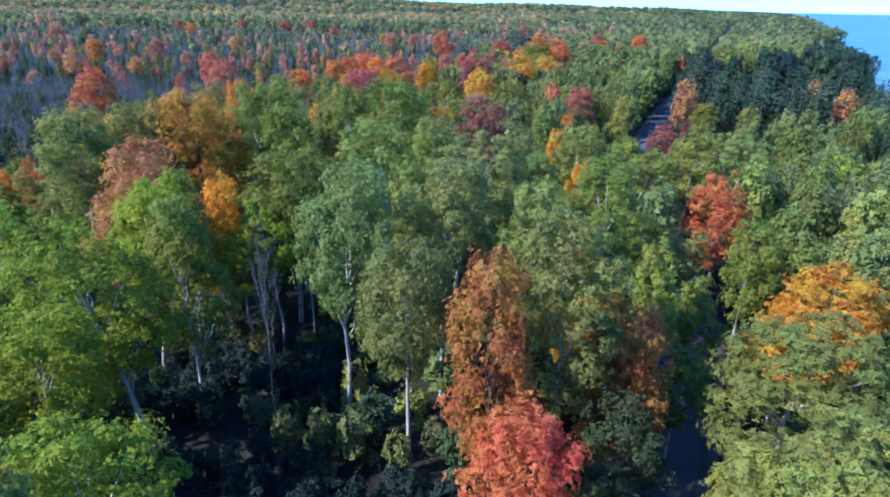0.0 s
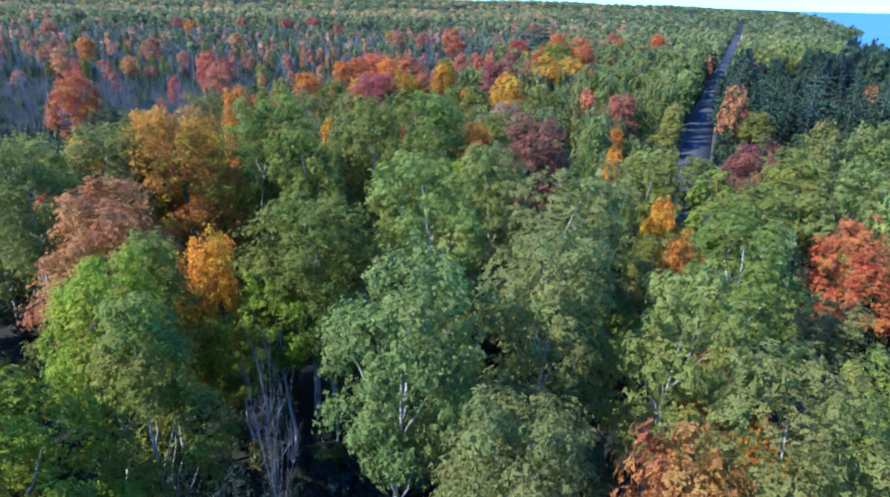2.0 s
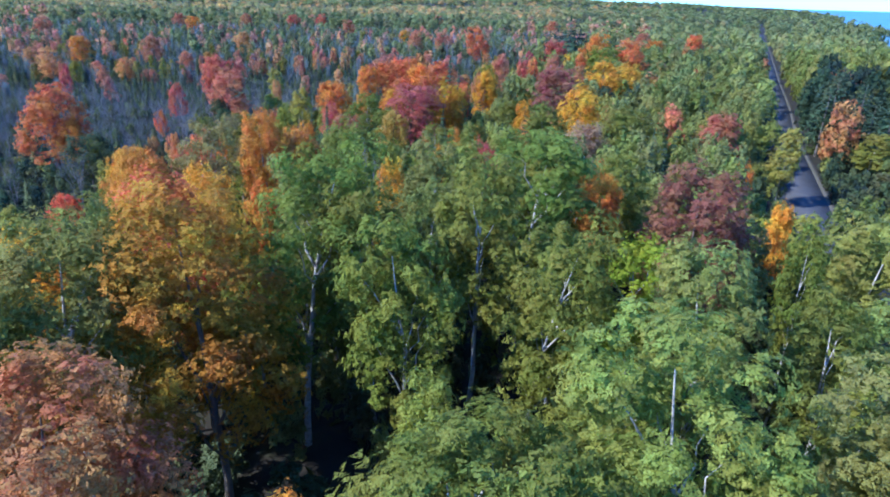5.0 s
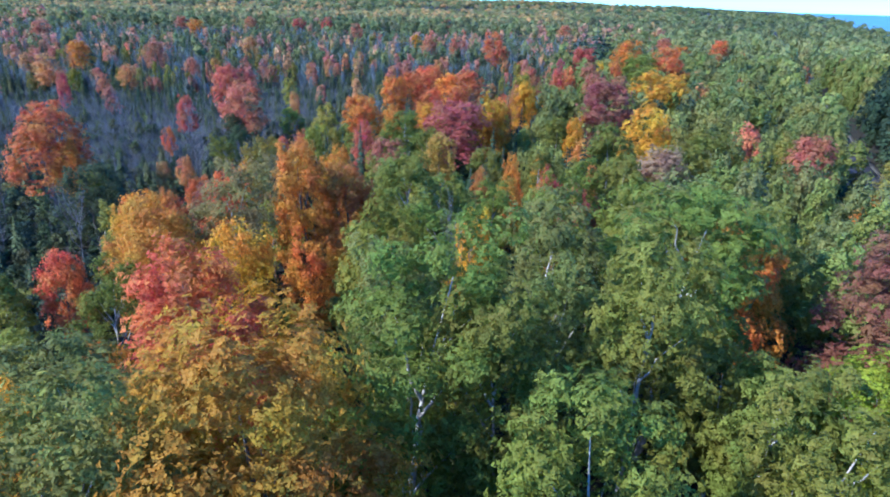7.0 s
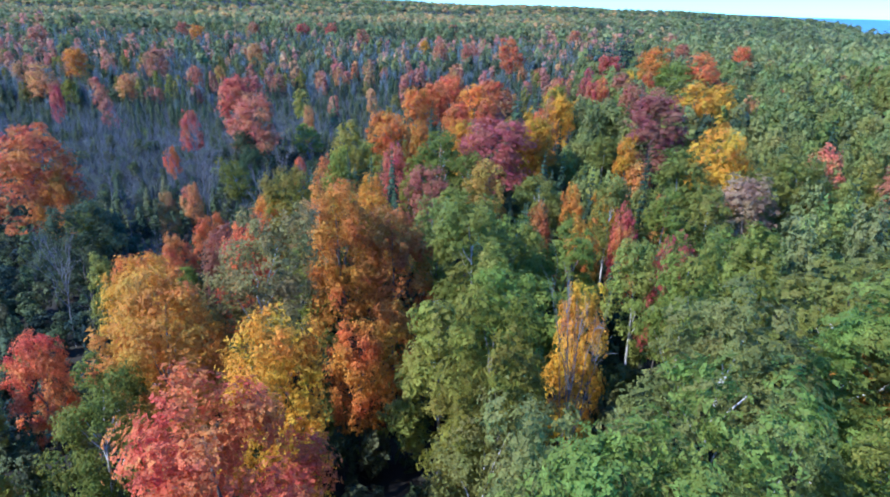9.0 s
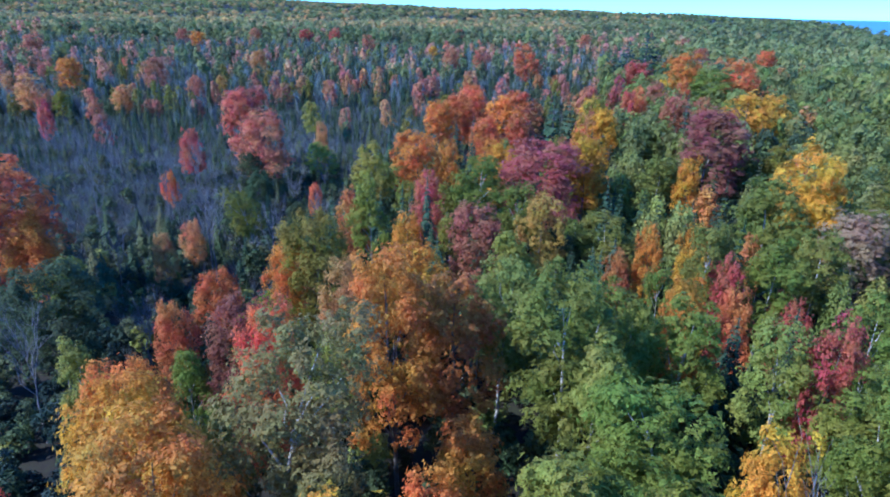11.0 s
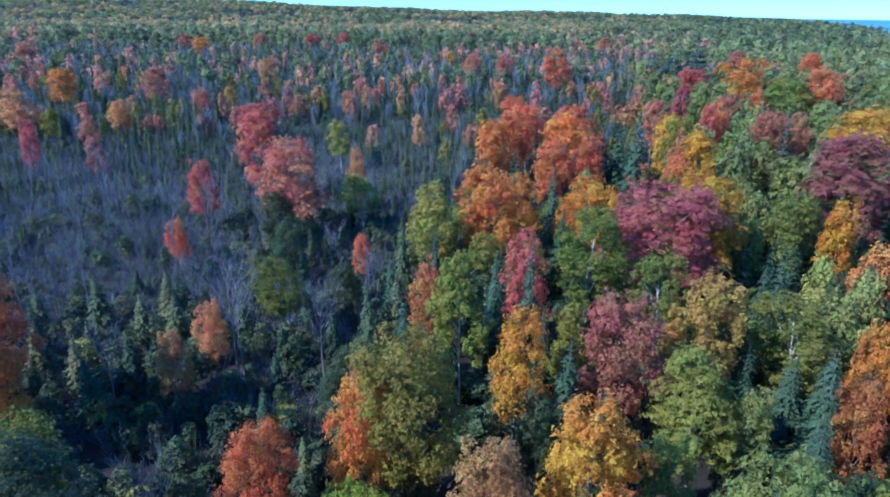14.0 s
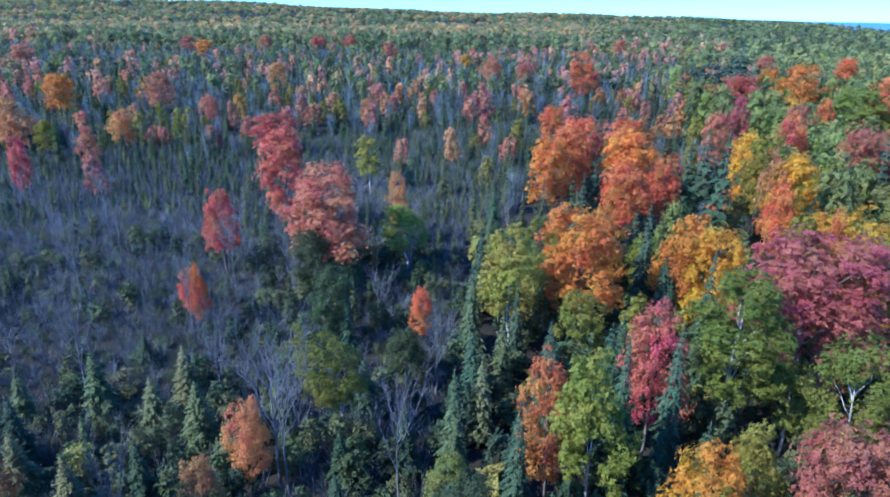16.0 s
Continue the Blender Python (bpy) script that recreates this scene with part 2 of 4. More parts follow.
def tube(points, radii, sides=5):
    """A tapered stem through the points."""
    points = np.asarray(points, float)
    run = unit(np.gradient(points, axis=0))
    a = unit(np.cross(run, np.array([0.31, 0.94, 0.11])))
    b = np.cross(run, a)
    turn = np.arange(sides) * 2 * np.pi / sides
    ring = points[:, None] + np.asarray(radii)[:, None, None] * (np.cos(turn)[None, :, None] * a[:, None] + np.sin(turn)[None, :, None] * b[:, None])
    n, at = len(points), np.arange(len(points) * sides).reshape(-1, sides)
    nxt = np.roll(at, -1, 1)
    f = np.stack([at[:-1], nxt[:-1], nxt[1:], at[1:]], -1).reshape(-1, 4)
    return ring.reshape(-1, 3), f


def joined(pieces):
    vs, fs, n = [], [], 0
    for v, f in pieces:
        vs.append(v)
        fs.append(f + n)
        n += len(v)
    return np.concatenate(vs), np.concatenate(fs)


def broadleaf(seed, height, width, base, n_lobe, n_leaf, length, profile, limbs, trunk_r, lean=0.05):
    """A broadleaved tree: (trunk, limbs, crown) as arrays. profile: crown's half-width along its height."""
    r = np.random.default_rng(seed)
    bend = r.normal(0, lean, 2) * height
    stem_z = np.linspace(0, height * 0.9, 7)
    stem = np.column_stack([bend[0] * (stem_z / height) ** 2 + r.normal(0, 0.08, 7), bend[1] * (stem_z / height) ** 2 + r.normal(0, 0.08, 7), stem_z])
    trunk = tube(stem, np.linspace(trunk_r, trunk_r * 0.12, 7), 5 if limbs else 4)
    u = (np.arange(n_lobe) + r.uniform(0.1, 0.9, n_lobe)) / n_lobe
    angle = np.arange(n_lobe) * 2.39996 + r.uniform(-0.5, 0.5, n_lobe)
    lopsided = 1 + 0.14 * np.sin(2 * angle + r.uniform(0, 6)) + 0.12 * np.sin(angle + 5 * u + r.uniform(0, 6))
    half = np.interp(u, np.linspace(0, 1, len(profile)), profile) * width * 0.44 * lopsided
    lobe_r = width * r.uniform(0.12, 0.23, n_lobe) * math.sqrt(34 / n_lobe) * np.interp(u, [0, 0.75, 1], [0.9, 1, 0.75])
    out = np.maximum(half - lobe_r * 0.8, 0) * r.uniform(0.62, 1.1, n_lobe)
    z = base + (height - base) * u - lobe_r * 0.8 * u + r.normal(0, 0.02, n_lobe) * height
    mid = np.column_stack([np.cos(angle) * out, np.sin(angle) * out, z])
    mid[:, :2] += bend * (z[:, None] / height) ** 2
    # every lobe is set with tufts, and every tuft with leaf sprays
    tufts = 13
    away = np.repeat(np.column_stack([np.cos(angle), np.sin(angle), np.full(n_lobe, 0.7)]), tufts, 0)
    way = unit(r.normal(size=(n_lobe * tufts, 3)) + 0.8 * away)
    size = np.repeat(lobe_r, tufts)
    tuft = np.repeat(mid, tufts, 0) + way * (size * r.uniform(0.55, 1.12, n_lobe * tufts))[:, None]
    pick = r.choice(n_lobe * tufts, n_leaf, p=size**2 / (size**2).sum())
    spread = r.normal(size=(n_leaf, 3))
    at = tuft[pick] + spread * (size[pick] * 0.21)[:, None]
    at[:, 2] = base + (at[:, 2] - base) * (height - base) / (np.percentile(at[:, 2], 99) - base)
    loose = 1.0 if n_leaf > 1500 else 0.5
    face = way[pick] + loose * (0.5 * spread + 0.35 * r.normal(size=(n_leaf, 3))) + [0, 0, 0.4]
    leaves = sprays(at, face, length, length * 0.85, r)
    boughs = []
    for k in np.argsort(-lobe_r)[:limbs]:
        foot = np.array([np.interp(max(base * 0.6, z[k] - out[k] * 1.3 - 1.0), stem_z, stem[:, c]) for c in range(3)])
        t = np.linspace(0, 1, 5)[:, None]
        path = foot + (mid[k] - foot) * t + np.array([0, 0, 0.12]) * out[k] * np.sin(t * np.pi)
        path[1:4] += r.normal(0, 0.06, (3, 3)) * out[k]
        boughs.append(tube(path, np.linspace(trunk_r * 0.38, trunk_r * 0.06, 5), 4))
    if n_leaf > 5000:
        return trunk, boughs, (leaves, slips(n_leaf))
    return joined([trunk] + boughs), None, (leaves, slips(n_leaf))


def conifer(seed, height, width, base, levels, per_level, per_branch, length, plates=False):
    """A spruce, or with plates a pine: whorls of drooping or level boughs set with needle sprays."""
    r = np.random.default_rng(seed)
    stem_z = np.linspace(0, height * 0.99, 5)
    stem = np.column_stack([r.normal(0, 0.03, 5) * stem_z / height, r.normal(0, 0.03, 5) * stem_z / height, stem_z])
    trunk = tube(stem, np.linspace(0.016 * height, 0.012, 5), 5)
    at, face, along = [], [], []
    for k in range(levels):
        u = (k + r.uniform(0, 0.6)) / levels
        z = base + (height - base) * u
        reach = width / 2 * ((1 - u) ** 0.8 if not plates else (0.55 + 0.45 * math.sin(math.pi * min(1, u * 1.1 + 0.25)))) * r.uniform(0.8, 1.1)
        for j in range(per_level):
            a = r.uniform(0, 0.7) + (j + 0.5 * (k % 2)) * 2 * np.pi / per_level
            far = reach * r.uniform(0.7, 1.12)
            d = np.array([math.cos(a), math.sin(a), 0])
            for i in range(per_branch):
                s = (i + r.uniform(0.3, 1.0)) / per_branch
                if plates:
                    p = d * far * (0.35 + 0.65 * s) + [0, 0, z + 0.12 * far * s] + r.normal(0, 0.09, 3) * far
                    f = np.array([0, 0, 1.0]) + r.normal(0, 0.45, 3)
                else:
                    p = d * far * s + [0, 0, z - 0.28 * far * s] + r.normal(0, 0.05, 3) * far
                    f = d * 0.7 + np.array([0, 0, 0.8]) + r.normal(0, 0.4, 3)
                at.append(p)
                face.append(f)
                along.append(d + [0, 0, 0.15 if plates else -0.45] + r.normal(0, 0.35 if plates else 0.22, 3))
    at, face, along = np.array(at), unit(np.array(face)), unit(np.array(along))
    n = len(at)
    across = unit(np.cross(face, along))
    small = np.clip((height - at[:, 2]) / (0.35 * height), 0.4, 1.0)[:, None]
    half, wide = length * small * r.uniform(0.4, 0.62, (n, 1)), length * small * r.uniform(0.17, 0.27, (n, 1)) * (1.6 if plates else 1)
    v = np.stack([at - along * half, at + across * wide - face * wide * 0.5, at + along * half - [0, 0, 0.12 * length], at - across * wide - face * wide * 0.5], 1).reshape(-1, 3)
    tip = np.array([[0, 0, 1.0], [0.012, 0, 0.955], [0, 0.0, 0.90], [-0.012, 0, 0.955], [0, 0, 1.0], [0, 0.012, 0.955], [0, 0, 0.90], [0, -0.012, 0.955]]) * height
    return trunk, None, (np.concatenate([v, tip]), quads(n + 2))


def spruce(seed, height, width, base, levels, per_level, side):
    """A spruce: tiers of drooping boughs that shorten to a pointed top, each bough a blade with side shoots."""
    r = np.random.default_rng(seed)
    stem_z = np.linspace(0, height * 0.99, 5)
    stem = np.column_stack([r.normal(0, 0.03, 5) * stem_z / height, r.normal(0, 0.03, 5) * stem_z / height, stem_z])
    trunk = tube(stem, np.linspace(0.016 * height, 0.012, 5), 4)
    tri = []
    for k in range(levels):
        u = (k + r.uniform(0, 0.5)) / levels
        z = base + (height - base) * u
        reach = width / 2 * (1 - u) ** 0.8 * r.uniform(0.82, 1.08) + 0.02 * width
        for j in range(per_level):
            a = 1.3 * k + j * 2 * np.pi / per_level + r.uniform(-0.25, 0.25)
            far = reach * r.uniform(0.72, 1.15)
            d, e = np.array([math.cos(a), math.sin(a), 0]), np.array([-math.sin(a), math.cos(a), 0])
            fall, wide = r.uniform(0.28, 0.55) * far, far * r.uniform(0.8, 1.1) * 3.1 / per_level
            up = np.array([0, 0, z])
            foot, tip = up + d * far * 0.12, up + d * far + [0, 0, -fall]
            lift = np.array([0, 0, 0.10 * far])
            tri.append((tip, foot + d * far * 0.2 + e * wide + lift, foot + d * far * 0.2 - e * wide + lift))
            for i in range(side):
                q = foot + (tip - foot) * r.uniform(0.25, 0.9)
                way = unit(d + e * r.choice((-1, 1)) * r.uniform(0.5, 1.2) + [0, 0, r.uniform(-0.7, 0.1)]) * far * r.uniform(0.25, 0.42)
                off = unit(np.cross(way, r.normal(size=3))) * far * 0.10
                tri.append((q + way, q + off, q - off))
    for a in (0.3, 1.9, 4.0):
        d = np.array([math.cos(a), math.sin(a), 0]) * 0.035 * width
        tri.append((np.array([0, 0, height * 1.02]), d + [0, 0, height * 0.9], -0.6 * d[[1, 0, 2]] + [0, 0, height * 0.9]))
    return trunk, None, (np.array(tri).reshape(-1, 3), slips(len(tri)))


def leafless(seed, height, width, twigs):
    """A bare tree: a trunk and limbs that fork three times, with thin upper twigs."""
    r = np.random.default_rng(seed)
    stem_z = np.linspace(0, height * 0.8, 6)
    stem = np.column_stack([r.normal(0, 0.10, 6), r.normal(0, 0.10, 6), stem_z])
    trunk = tube(stem, np.linspace(0.0085 * height, 0.015, 6), 6)
    limbs = []
    for k in range(10):
        h = height * r.uniform(0.28, 0.78)
        a = k * 2.4 + r.uniform(-0.4, 0.4)
        foot = np.array([np.interp(h, stem_z, stem[:, c]) for c in range(3)])
        long = (height - h) * r.uniform(0.6, 0.95)
        way = unit(np.array([math.cos(a) * width / height, math.sin(a) * width / height, r.uniform(0.75, 1.3)]))
        t = np.linspace(0, 1, 5)[:, None]
        path = foot + way * long * t + np.array([0, 0, 0.2]) * long * t**2 + np.r_[np.zeros((1, 3)), r.normal(0, 0.035, (4, 3)) * long]
        pieces = [tube(path, np.linspace(0.0036 * height, 0.011, 5), 4)]
        for _ in range(twigs):
            q = path[r.integers(1, 5)]
            w2 = unit(way + r.normal(0, 0.55, 3) + [0, 0, 0.3])
            p2 = q + w2 * long * r.uniform(0.2, 0.5) * np.linspace(0, 1, 3)[:, None] + np.r_[np.zeros((1, 3)), r.normal(0, 0.03, (2, 3)) * long]
            pieces.append(tube(p2, [0.014, 0.009, 0.005], 3))
        limbs.append(joined(pieces))
    return trunk, limbs, None


ASPEN_P, MAPLE_P, BIRCH_P = (0.5, 0.9, 1.05, 1.0, 0.85, 0.55), (0.75, 1.05, 1.05, 0.95, 0.8, 0.5), (0.65, 1.0, 1.0, 0.85, 0.65, 0.35)
SHAPES = {}


def shapes(kind, made, bark, leaf, size):
    """Keeps the meshes of a kind of tree as lists of named parts, and the height and width at which they were made."""
    out = []
    for trunk, limbs, crown in made:
        parts = [("trunk", solid(kind + "_trunk", *trunk, [bark], smooth=True))]
        parts += [("limb", solid(kind + "_limb", *limb, [bark], smooth=True)) for limb in limbs or ()]
        parts += [("crown", solid(kind + "_crown", *crown, [leaf]))] if crown else []
        out.append(parts)
    SHAPES[kind] = (out, size)


# three degrees of detail: near the flight line, beside it, and away from it
for tail, n, leaf, boughs, some, lobes in (("", 11000, 0.265, 10, 5, 44), ("_mid", 4800, 0.40, 7, 5, 40), ("_far", 2100, 0.60, 0, 4, 26)):
    shapes("aspen" + tail, [broadleaf(10 + k, 17, 6.8, 7.0 if tail or k % 2 else 9.0, lobes, n, leaf, ASPEN_P, boughs, 0.19) for k in range(some)], PALE_BARK, LEAF, (17, 6.8))
    shapes("maple" + tail, [broadleaf(30 + k, 14, 7.0, 4.5, lobes, n, leaf, MAPLE_P, boughs, 0.18) for k in range(some)], GREY_BARK, LEAF, (14, 7.0))
    shapes("birch" + tail, [broadleaf(50 + k, 14, 5.6, 5.0, lobes, int(n * 0.75), leaf, BIRCH_P, boughs, 0.13) for k in range(some)], PALE_BARK, LEAF, (14, 5.6))
shapes("spruce", [spruce(110 + k, 9, 3.0, 0.5, 28, 9, 5) for k in range(4)], GREY_BARK, NEEDLE, (9, 3.0))
shapes("spruce_mid", [spruce(120 + k, 9, 3.0, 0.6, 24, 9, 3) for k in range(4)], GREY_BARK, NEEDLE, (9, 3.0))
shapes("spruce_far", [spruce(130 + k, 9, 3.0, 0.7, 15, 7, 1) for k in range(3)], GREY_BARK, NEEDLE, (9, 3.0))
shapes("pine", [conifer(150 + k, 20, 8.5, 4.0, 13, 8, 7, 1.1, plates=True) for k in range(3)], GREY_BARK, NEEDLE, (20, 8.5))
shapes("bare", [leafless(170 + k, 12, 5.0, 18) for k in range(4)], DEAD_WOOD, LEAF, (12, 5.0))

TINT = {  # leaf colours
    "S": (0.225, 0.250, 0.068), "G": (0.196, 0.224, 0.044), "L": (0.252, 0.275, 0.064), "Y": (0.285, 0.285, 0.058), "D": (0.080, 0.112, 0.050),
    "O": (0.580, 0.240, 0.050), "A": (0.650, 0.350, 0.045), "B": (0.450, 0.200, 0.062), "R": (0.595, 0.185, 0.070), "C": (0.460, 0.125, 0.085),
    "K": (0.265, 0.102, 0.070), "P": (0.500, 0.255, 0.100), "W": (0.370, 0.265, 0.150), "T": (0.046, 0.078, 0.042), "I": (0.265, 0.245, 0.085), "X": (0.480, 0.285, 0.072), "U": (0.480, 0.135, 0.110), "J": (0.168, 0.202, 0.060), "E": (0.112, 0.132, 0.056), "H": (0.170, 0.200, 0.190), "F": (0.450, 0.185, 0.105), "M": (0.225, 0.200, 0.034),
    "N": (0.510, 0.255, 0.038), "Q": (0.255, 0.310, 0.032), "V": (0.032, 0.055, 0.046), "Z": (0.300, 0.300, 0.300)}
WORDS = {"S": "silvery green", "G": "mid-green", "L": "light green", "Y": "yellow-green", "D": "dark green", "O": "orange", "A": "golden yellow", "B": "rusty brown-orange",
         "R": "bright red", "C": "crimson", "K": "dark maroon", "P": "pale peach-orange", "W": "thin grey-brown", "T": "dark blue-green", "E": "olive", "J": "grey-green", "U": "wine-red", "I": "pale olive", "X": "straw-gold", "H": "leafless grey", "F": "dusty pink", "Z": "no", "Q": "bright yellow-green", "V": "very dark green", "M": "olive-gold", "N": "amber-brown"}
taken = []


def detail(x, y):
    """How near the flight line a tree stands: full detail, middling or far."""
    off = abs(x + 0.54 * y) * 0.88
    return "" if off < 13 and 5 < y < 172 else "_mid" if off < 46 and 5 < y < 190 else "_far"


def plant(kind, x, y, height, width, hue, group):
    """One tree, as a thing of its own with trunk, limbs and crown."""
    tail = detail(x, y)
    if tail == "_far" and y < 75 and group == "standing trees":
        tail = "_mid"
    made, (h0, w0) = SHAPES[kind if kind in ("pine", "bare") else kind + tail]
    parts = made[rng.integers(len(made))]
    root = new(kind + "_tree")
    root.empty_display_size = 0.3
    s = width / w0
    root.matrix_world = pose(x, y, float(ground(x, y)) - 0.05, 0, 0, rng.uniform(0, 360)) @ Matrix.Diagonal((s, s, height / h0, 1))
    tint = np.array(TINT[hue]) * rng.uniform(0.86, 1.14) * rng.uniform(0.93, 1.07, 3)
    for name, mesh in parts:
        ob = new(name, mesh)
        ob.parent = root
        ob.color = (*tint, 1)
    words = {"aspen": "aspen with {} leaves and a pale trunk", "maple": "maple with {} autumn leaves", "birch": "slender birch with {} leaves", "spruce": "narrow spruce with {} needles",
             "pine": "tall pine with {} needles in level boughs", "bare": "leafless tree with bleached grey limbs"}[kind].format(WORDS[hue])
    tagged(root, words + ("" if kind == "pine" else " in the forest"), "tree", group)
    taken.append((x, y, width))
    return root


# ---- trees that stand out, one by one ----
KIND = {"S": "aspen", "G": "aspen", "L": "aspen", "Y": "birch", "D": "maple", "O": "maple", "A": "maple", "B": "maple", "R": "maple", "C": "maple", "K": "maple", "P": "maple", "W": "maple", "T": "spruce", "E": "spruce", "J": "aspen", "U": "maple", "I": "aspen", "X": "maple", "H": "maple", "F": "maple", "Z": "bare", "Q": "aspen", "V": "pine", "M": "maple", "N": "maple"}


def tree(hue, x, y, height, width, kind=""):
    plant(kind or KIND[hue], x, y, height, width, hue, "standing trees")


tree("Q", -15.5, 18.2, 16.7, 7.5)
tree("L", 12.9, 21.8, 17.0, 8.7)
tree("R", 2.4, 25.6, 13.0, 7.3)
tree("Q", -24.8, 26.8, 16.5, 7.4)
tree("L", 17.2, 30.7, 16.1, 9.7)
tree("B", 0.7, 31.3, 18.2, 6.6)
tree("L", 5.0, 33.6, 20.0, 7.7)
tree("S", -4.9, 34.2, 18.5, 7.2)
tree("Q", -24.0, 34.3, 19.0, 9.4)
tree("B", 8.9, 35.1, 14.0, 6.2)
tree("D", 8.6, 31.0, 10.0, 5.6)
tree("E", 7.2, 27.0, 8.5, 4.8, "birch")
tree("D", 10.2, 38.5, 9.0, 5.2)
tree("S", -10.0, 38.3, 21.1, 7.6)
tree("Y", -22.0, 38.9, 18.2, 6.7)
tree("Q", -26.5, 42.4, 18.6, 7.1)
tree("A", 24.6, 43.1, 13.9, 10.5)
tree("Y", 12.5, 43.1, 15.6, 5.8)
tree("L", 3.1, 43.5, 19.5, 6.9)
tree("S", -3.5, 43.9, 20.6, 8.2)
tree("A", 6.1, 45.0, 14.4, 5.2)
tree("Y", -26.2, 47.9, 17.6, 8.0)
tree("Q", -21.9, 49.2, 12.0, 5.5)
tree("L", 6.9, 50.2, 14.0, 7.0)
tree("Y", -28.6, 53.1, 15.0, 6.0)
tree("A", -25.5, 53.1, 15.9, 5.1)
tree("G", 10.7, 53.5, 18.7, 9.1)
tree("G", -18.8, 55.1, 18.6, 10.5)
tree("P", -35.8, 55.7, 18.2, 11.2)
tree("S", -3.3, 57.1, 19.9, 10.2)
tree("L", -10.1, 58.6, 20.2, 9.3)
tree("L", -43.0, 59.5, 20.9, 9.3)
tree("Y", -20.5, 62.2, 14.9, 5.4)
tree("G", -15.4, 62.2, 13.5, 6.0)
tree("O", 10.7, 64.1, 13.2, 5.5)
tree("L", -39.9, 64.2, 20.8, 9.4)
tree("O", 11.3, 67.3, 12.0, 5.0)
tree("R", 25.6, 66.6, 14.5, 7.8)
tree("N", -33.6, 67.7, 21.1, 12.2)
tree("L", -41.0, 69.9, 17.0, 7.7)
tree("A", -44.0, 68.6, 18.4, 5.0)
tree("G", -22.6, 69.5, 19.6, 7.0)
tree("L", -5.8, 70.2, 18.6, 7.8)
tree("G", -15.7, 70.6, 19.2, 7.0)
tree("S", -45.4, 74.6, 16.5, 8.0)
tree("M", -42.0, 73.6, 15.5, 5.6)
tree("G", -30.6, 74.4, 21.6, 10.1)
tree("G", -26.0, 75.8, 19.7, 7.1)
tree("G", 17.6, 76.9, 15.1, 8.3)
tree("A", 11.9, 77.8, 12.7, 4.6)
tree("Q", -7.8, 77.9, 15.7, 6.9)
tree("G", 3.5, 79.2, 16.3, 4.1)
tree("G", -19.1, 80.6, 20.9, 8.3)
tree("S", 31.9, 81.3, 16.1, 9.1)
tree("S", -30.2, 81.5, 19.6, 5.9)
tree("R", -43.2, 82.7, 17.6, 10.0)
tree("S", -23.1, 83.7, 17.6, 5.9)
tree("L", 11.1, 84.9, 16.2, 8.1)
tree("Y", 28.0, 87.1, 16.3, 9.0)
tree("S", -34.7, 87.5, 15.1, 5.6)
tree("K", -0.6, 88.6, 18.3, 11.8)
tree("S", -23.8, 89.1, 19.7, 8.7)
tree("G", -15.3, 89.5, 20.7, 10.9)
tree("G", -54.1, 89.5, 13.4, 5.6)
tree("M", -33.2, 91.0, 18.3, 7.7)
tree("A", -45.0, 91.0, 15.8, 6.6)
tree("Q", -19.4, 50.4, 14.5, 5.8)
tree("G", -16.1, 50.1, 14.0, 4.3)
tree("Z", -14.8, 35.6, 16.8, 2.6)
tree("Z", -29.5, 92.2, 17.0, 3.0)
tree("O", -7.7, 94.4, 16.0, 6.0)
tree("K", 26.8, 95.0, 15.0, 9.5)
tree("G", 21.0, 98.5, 12.5, 6.0)
tree("O", -53.0, 94.9, 16.4, 8.3)
tree("R", -62.4, 96.2, 11.0, 4.4)
tree("A", -28.6, 97.2, 15.8, 4.4)
tree("G", -12.1, 98.0, 18.0, 10.8)
tree("O", -42.2, 98.8, 11.8, 4.5)
tree("A", -56.0, 99.2, 15.4, 7.2)
tree("G", -21.5, 99.8, 18.2, 6.3)
tree("I", -50.2, 99.6, 18.4, 7.9)
tree("O", -8.4, 100.1, 15.3, 6.3)
tree("G", -5.2, 100.2, 16.8, 7.5)
tree("O", -58.6, 102.5, 14.0, 5.8)
tree("Y", 15.8, 104.5, 10.0, 5.0)
tree("Y", -34.0, 106.6, 14.6, 5.3)
tree("R", -52.3, 106.7, 15.7, 4.6)
tree("Y", -65.8, 109.4, 10.9, 3.9)
tree("O", -45.5, 109.5, 17.9, 7.5)
tree("G", -34.9, 110.5, 16.9, 7.4)
tree("C", -19.6, 110.9, 14.5, 4.1)
tree("L", -21.7, 111.1, 13.7, 5.2)
tree("Y", -31.3, 111.8, 14.2, 4.4)
tree("B", -42.0, 112.7, 15.0, 7.5)
tree("K", -56.7, 113.1, 12.0, 6.2)
tree("D", -73.2, 116.6, 12.5, 8.1)
tree("R", -63.6, 116.6, 10.1, 3.6)
tree("L", -39.0, 116.9, 14.8, 5.6)
tree("T", -22.2, 117.6, 11.1, 4.2)
tree("P", -50.2, 117.7, 13.7, 5.0)
tree("T", -61.7, 118.3, 8.6, 3.6)
tree("G", -74.7, 120.0, 11.1, 4.8)
tree("O", -25.4, 120.0, 12.3, 4.6)
tree("C", -16.6, 121.0, 10.9, 3.1)
tree("R", -21.1, 121.1, 11.6, 3.1)
tree("Z", -69.0, 121.2, 6.5, 3.5)
tree("N", -45.3, 121.4, 13.6, 6.4)
tree("T", -34.8, 121.9, 12.1, 4.6)
tree("R", -63.1, 122.9, 9.8, 4.3)
tree("T", -33.0, 124.8, 10.8, 5.0)
tree("C", -20.1, 125.0, 12.2, 3.3)
tree("M", -55.3, 126.9, 14.3, 7.4)
tree("O", -58.2, 126.2, 11.5, 4.2)
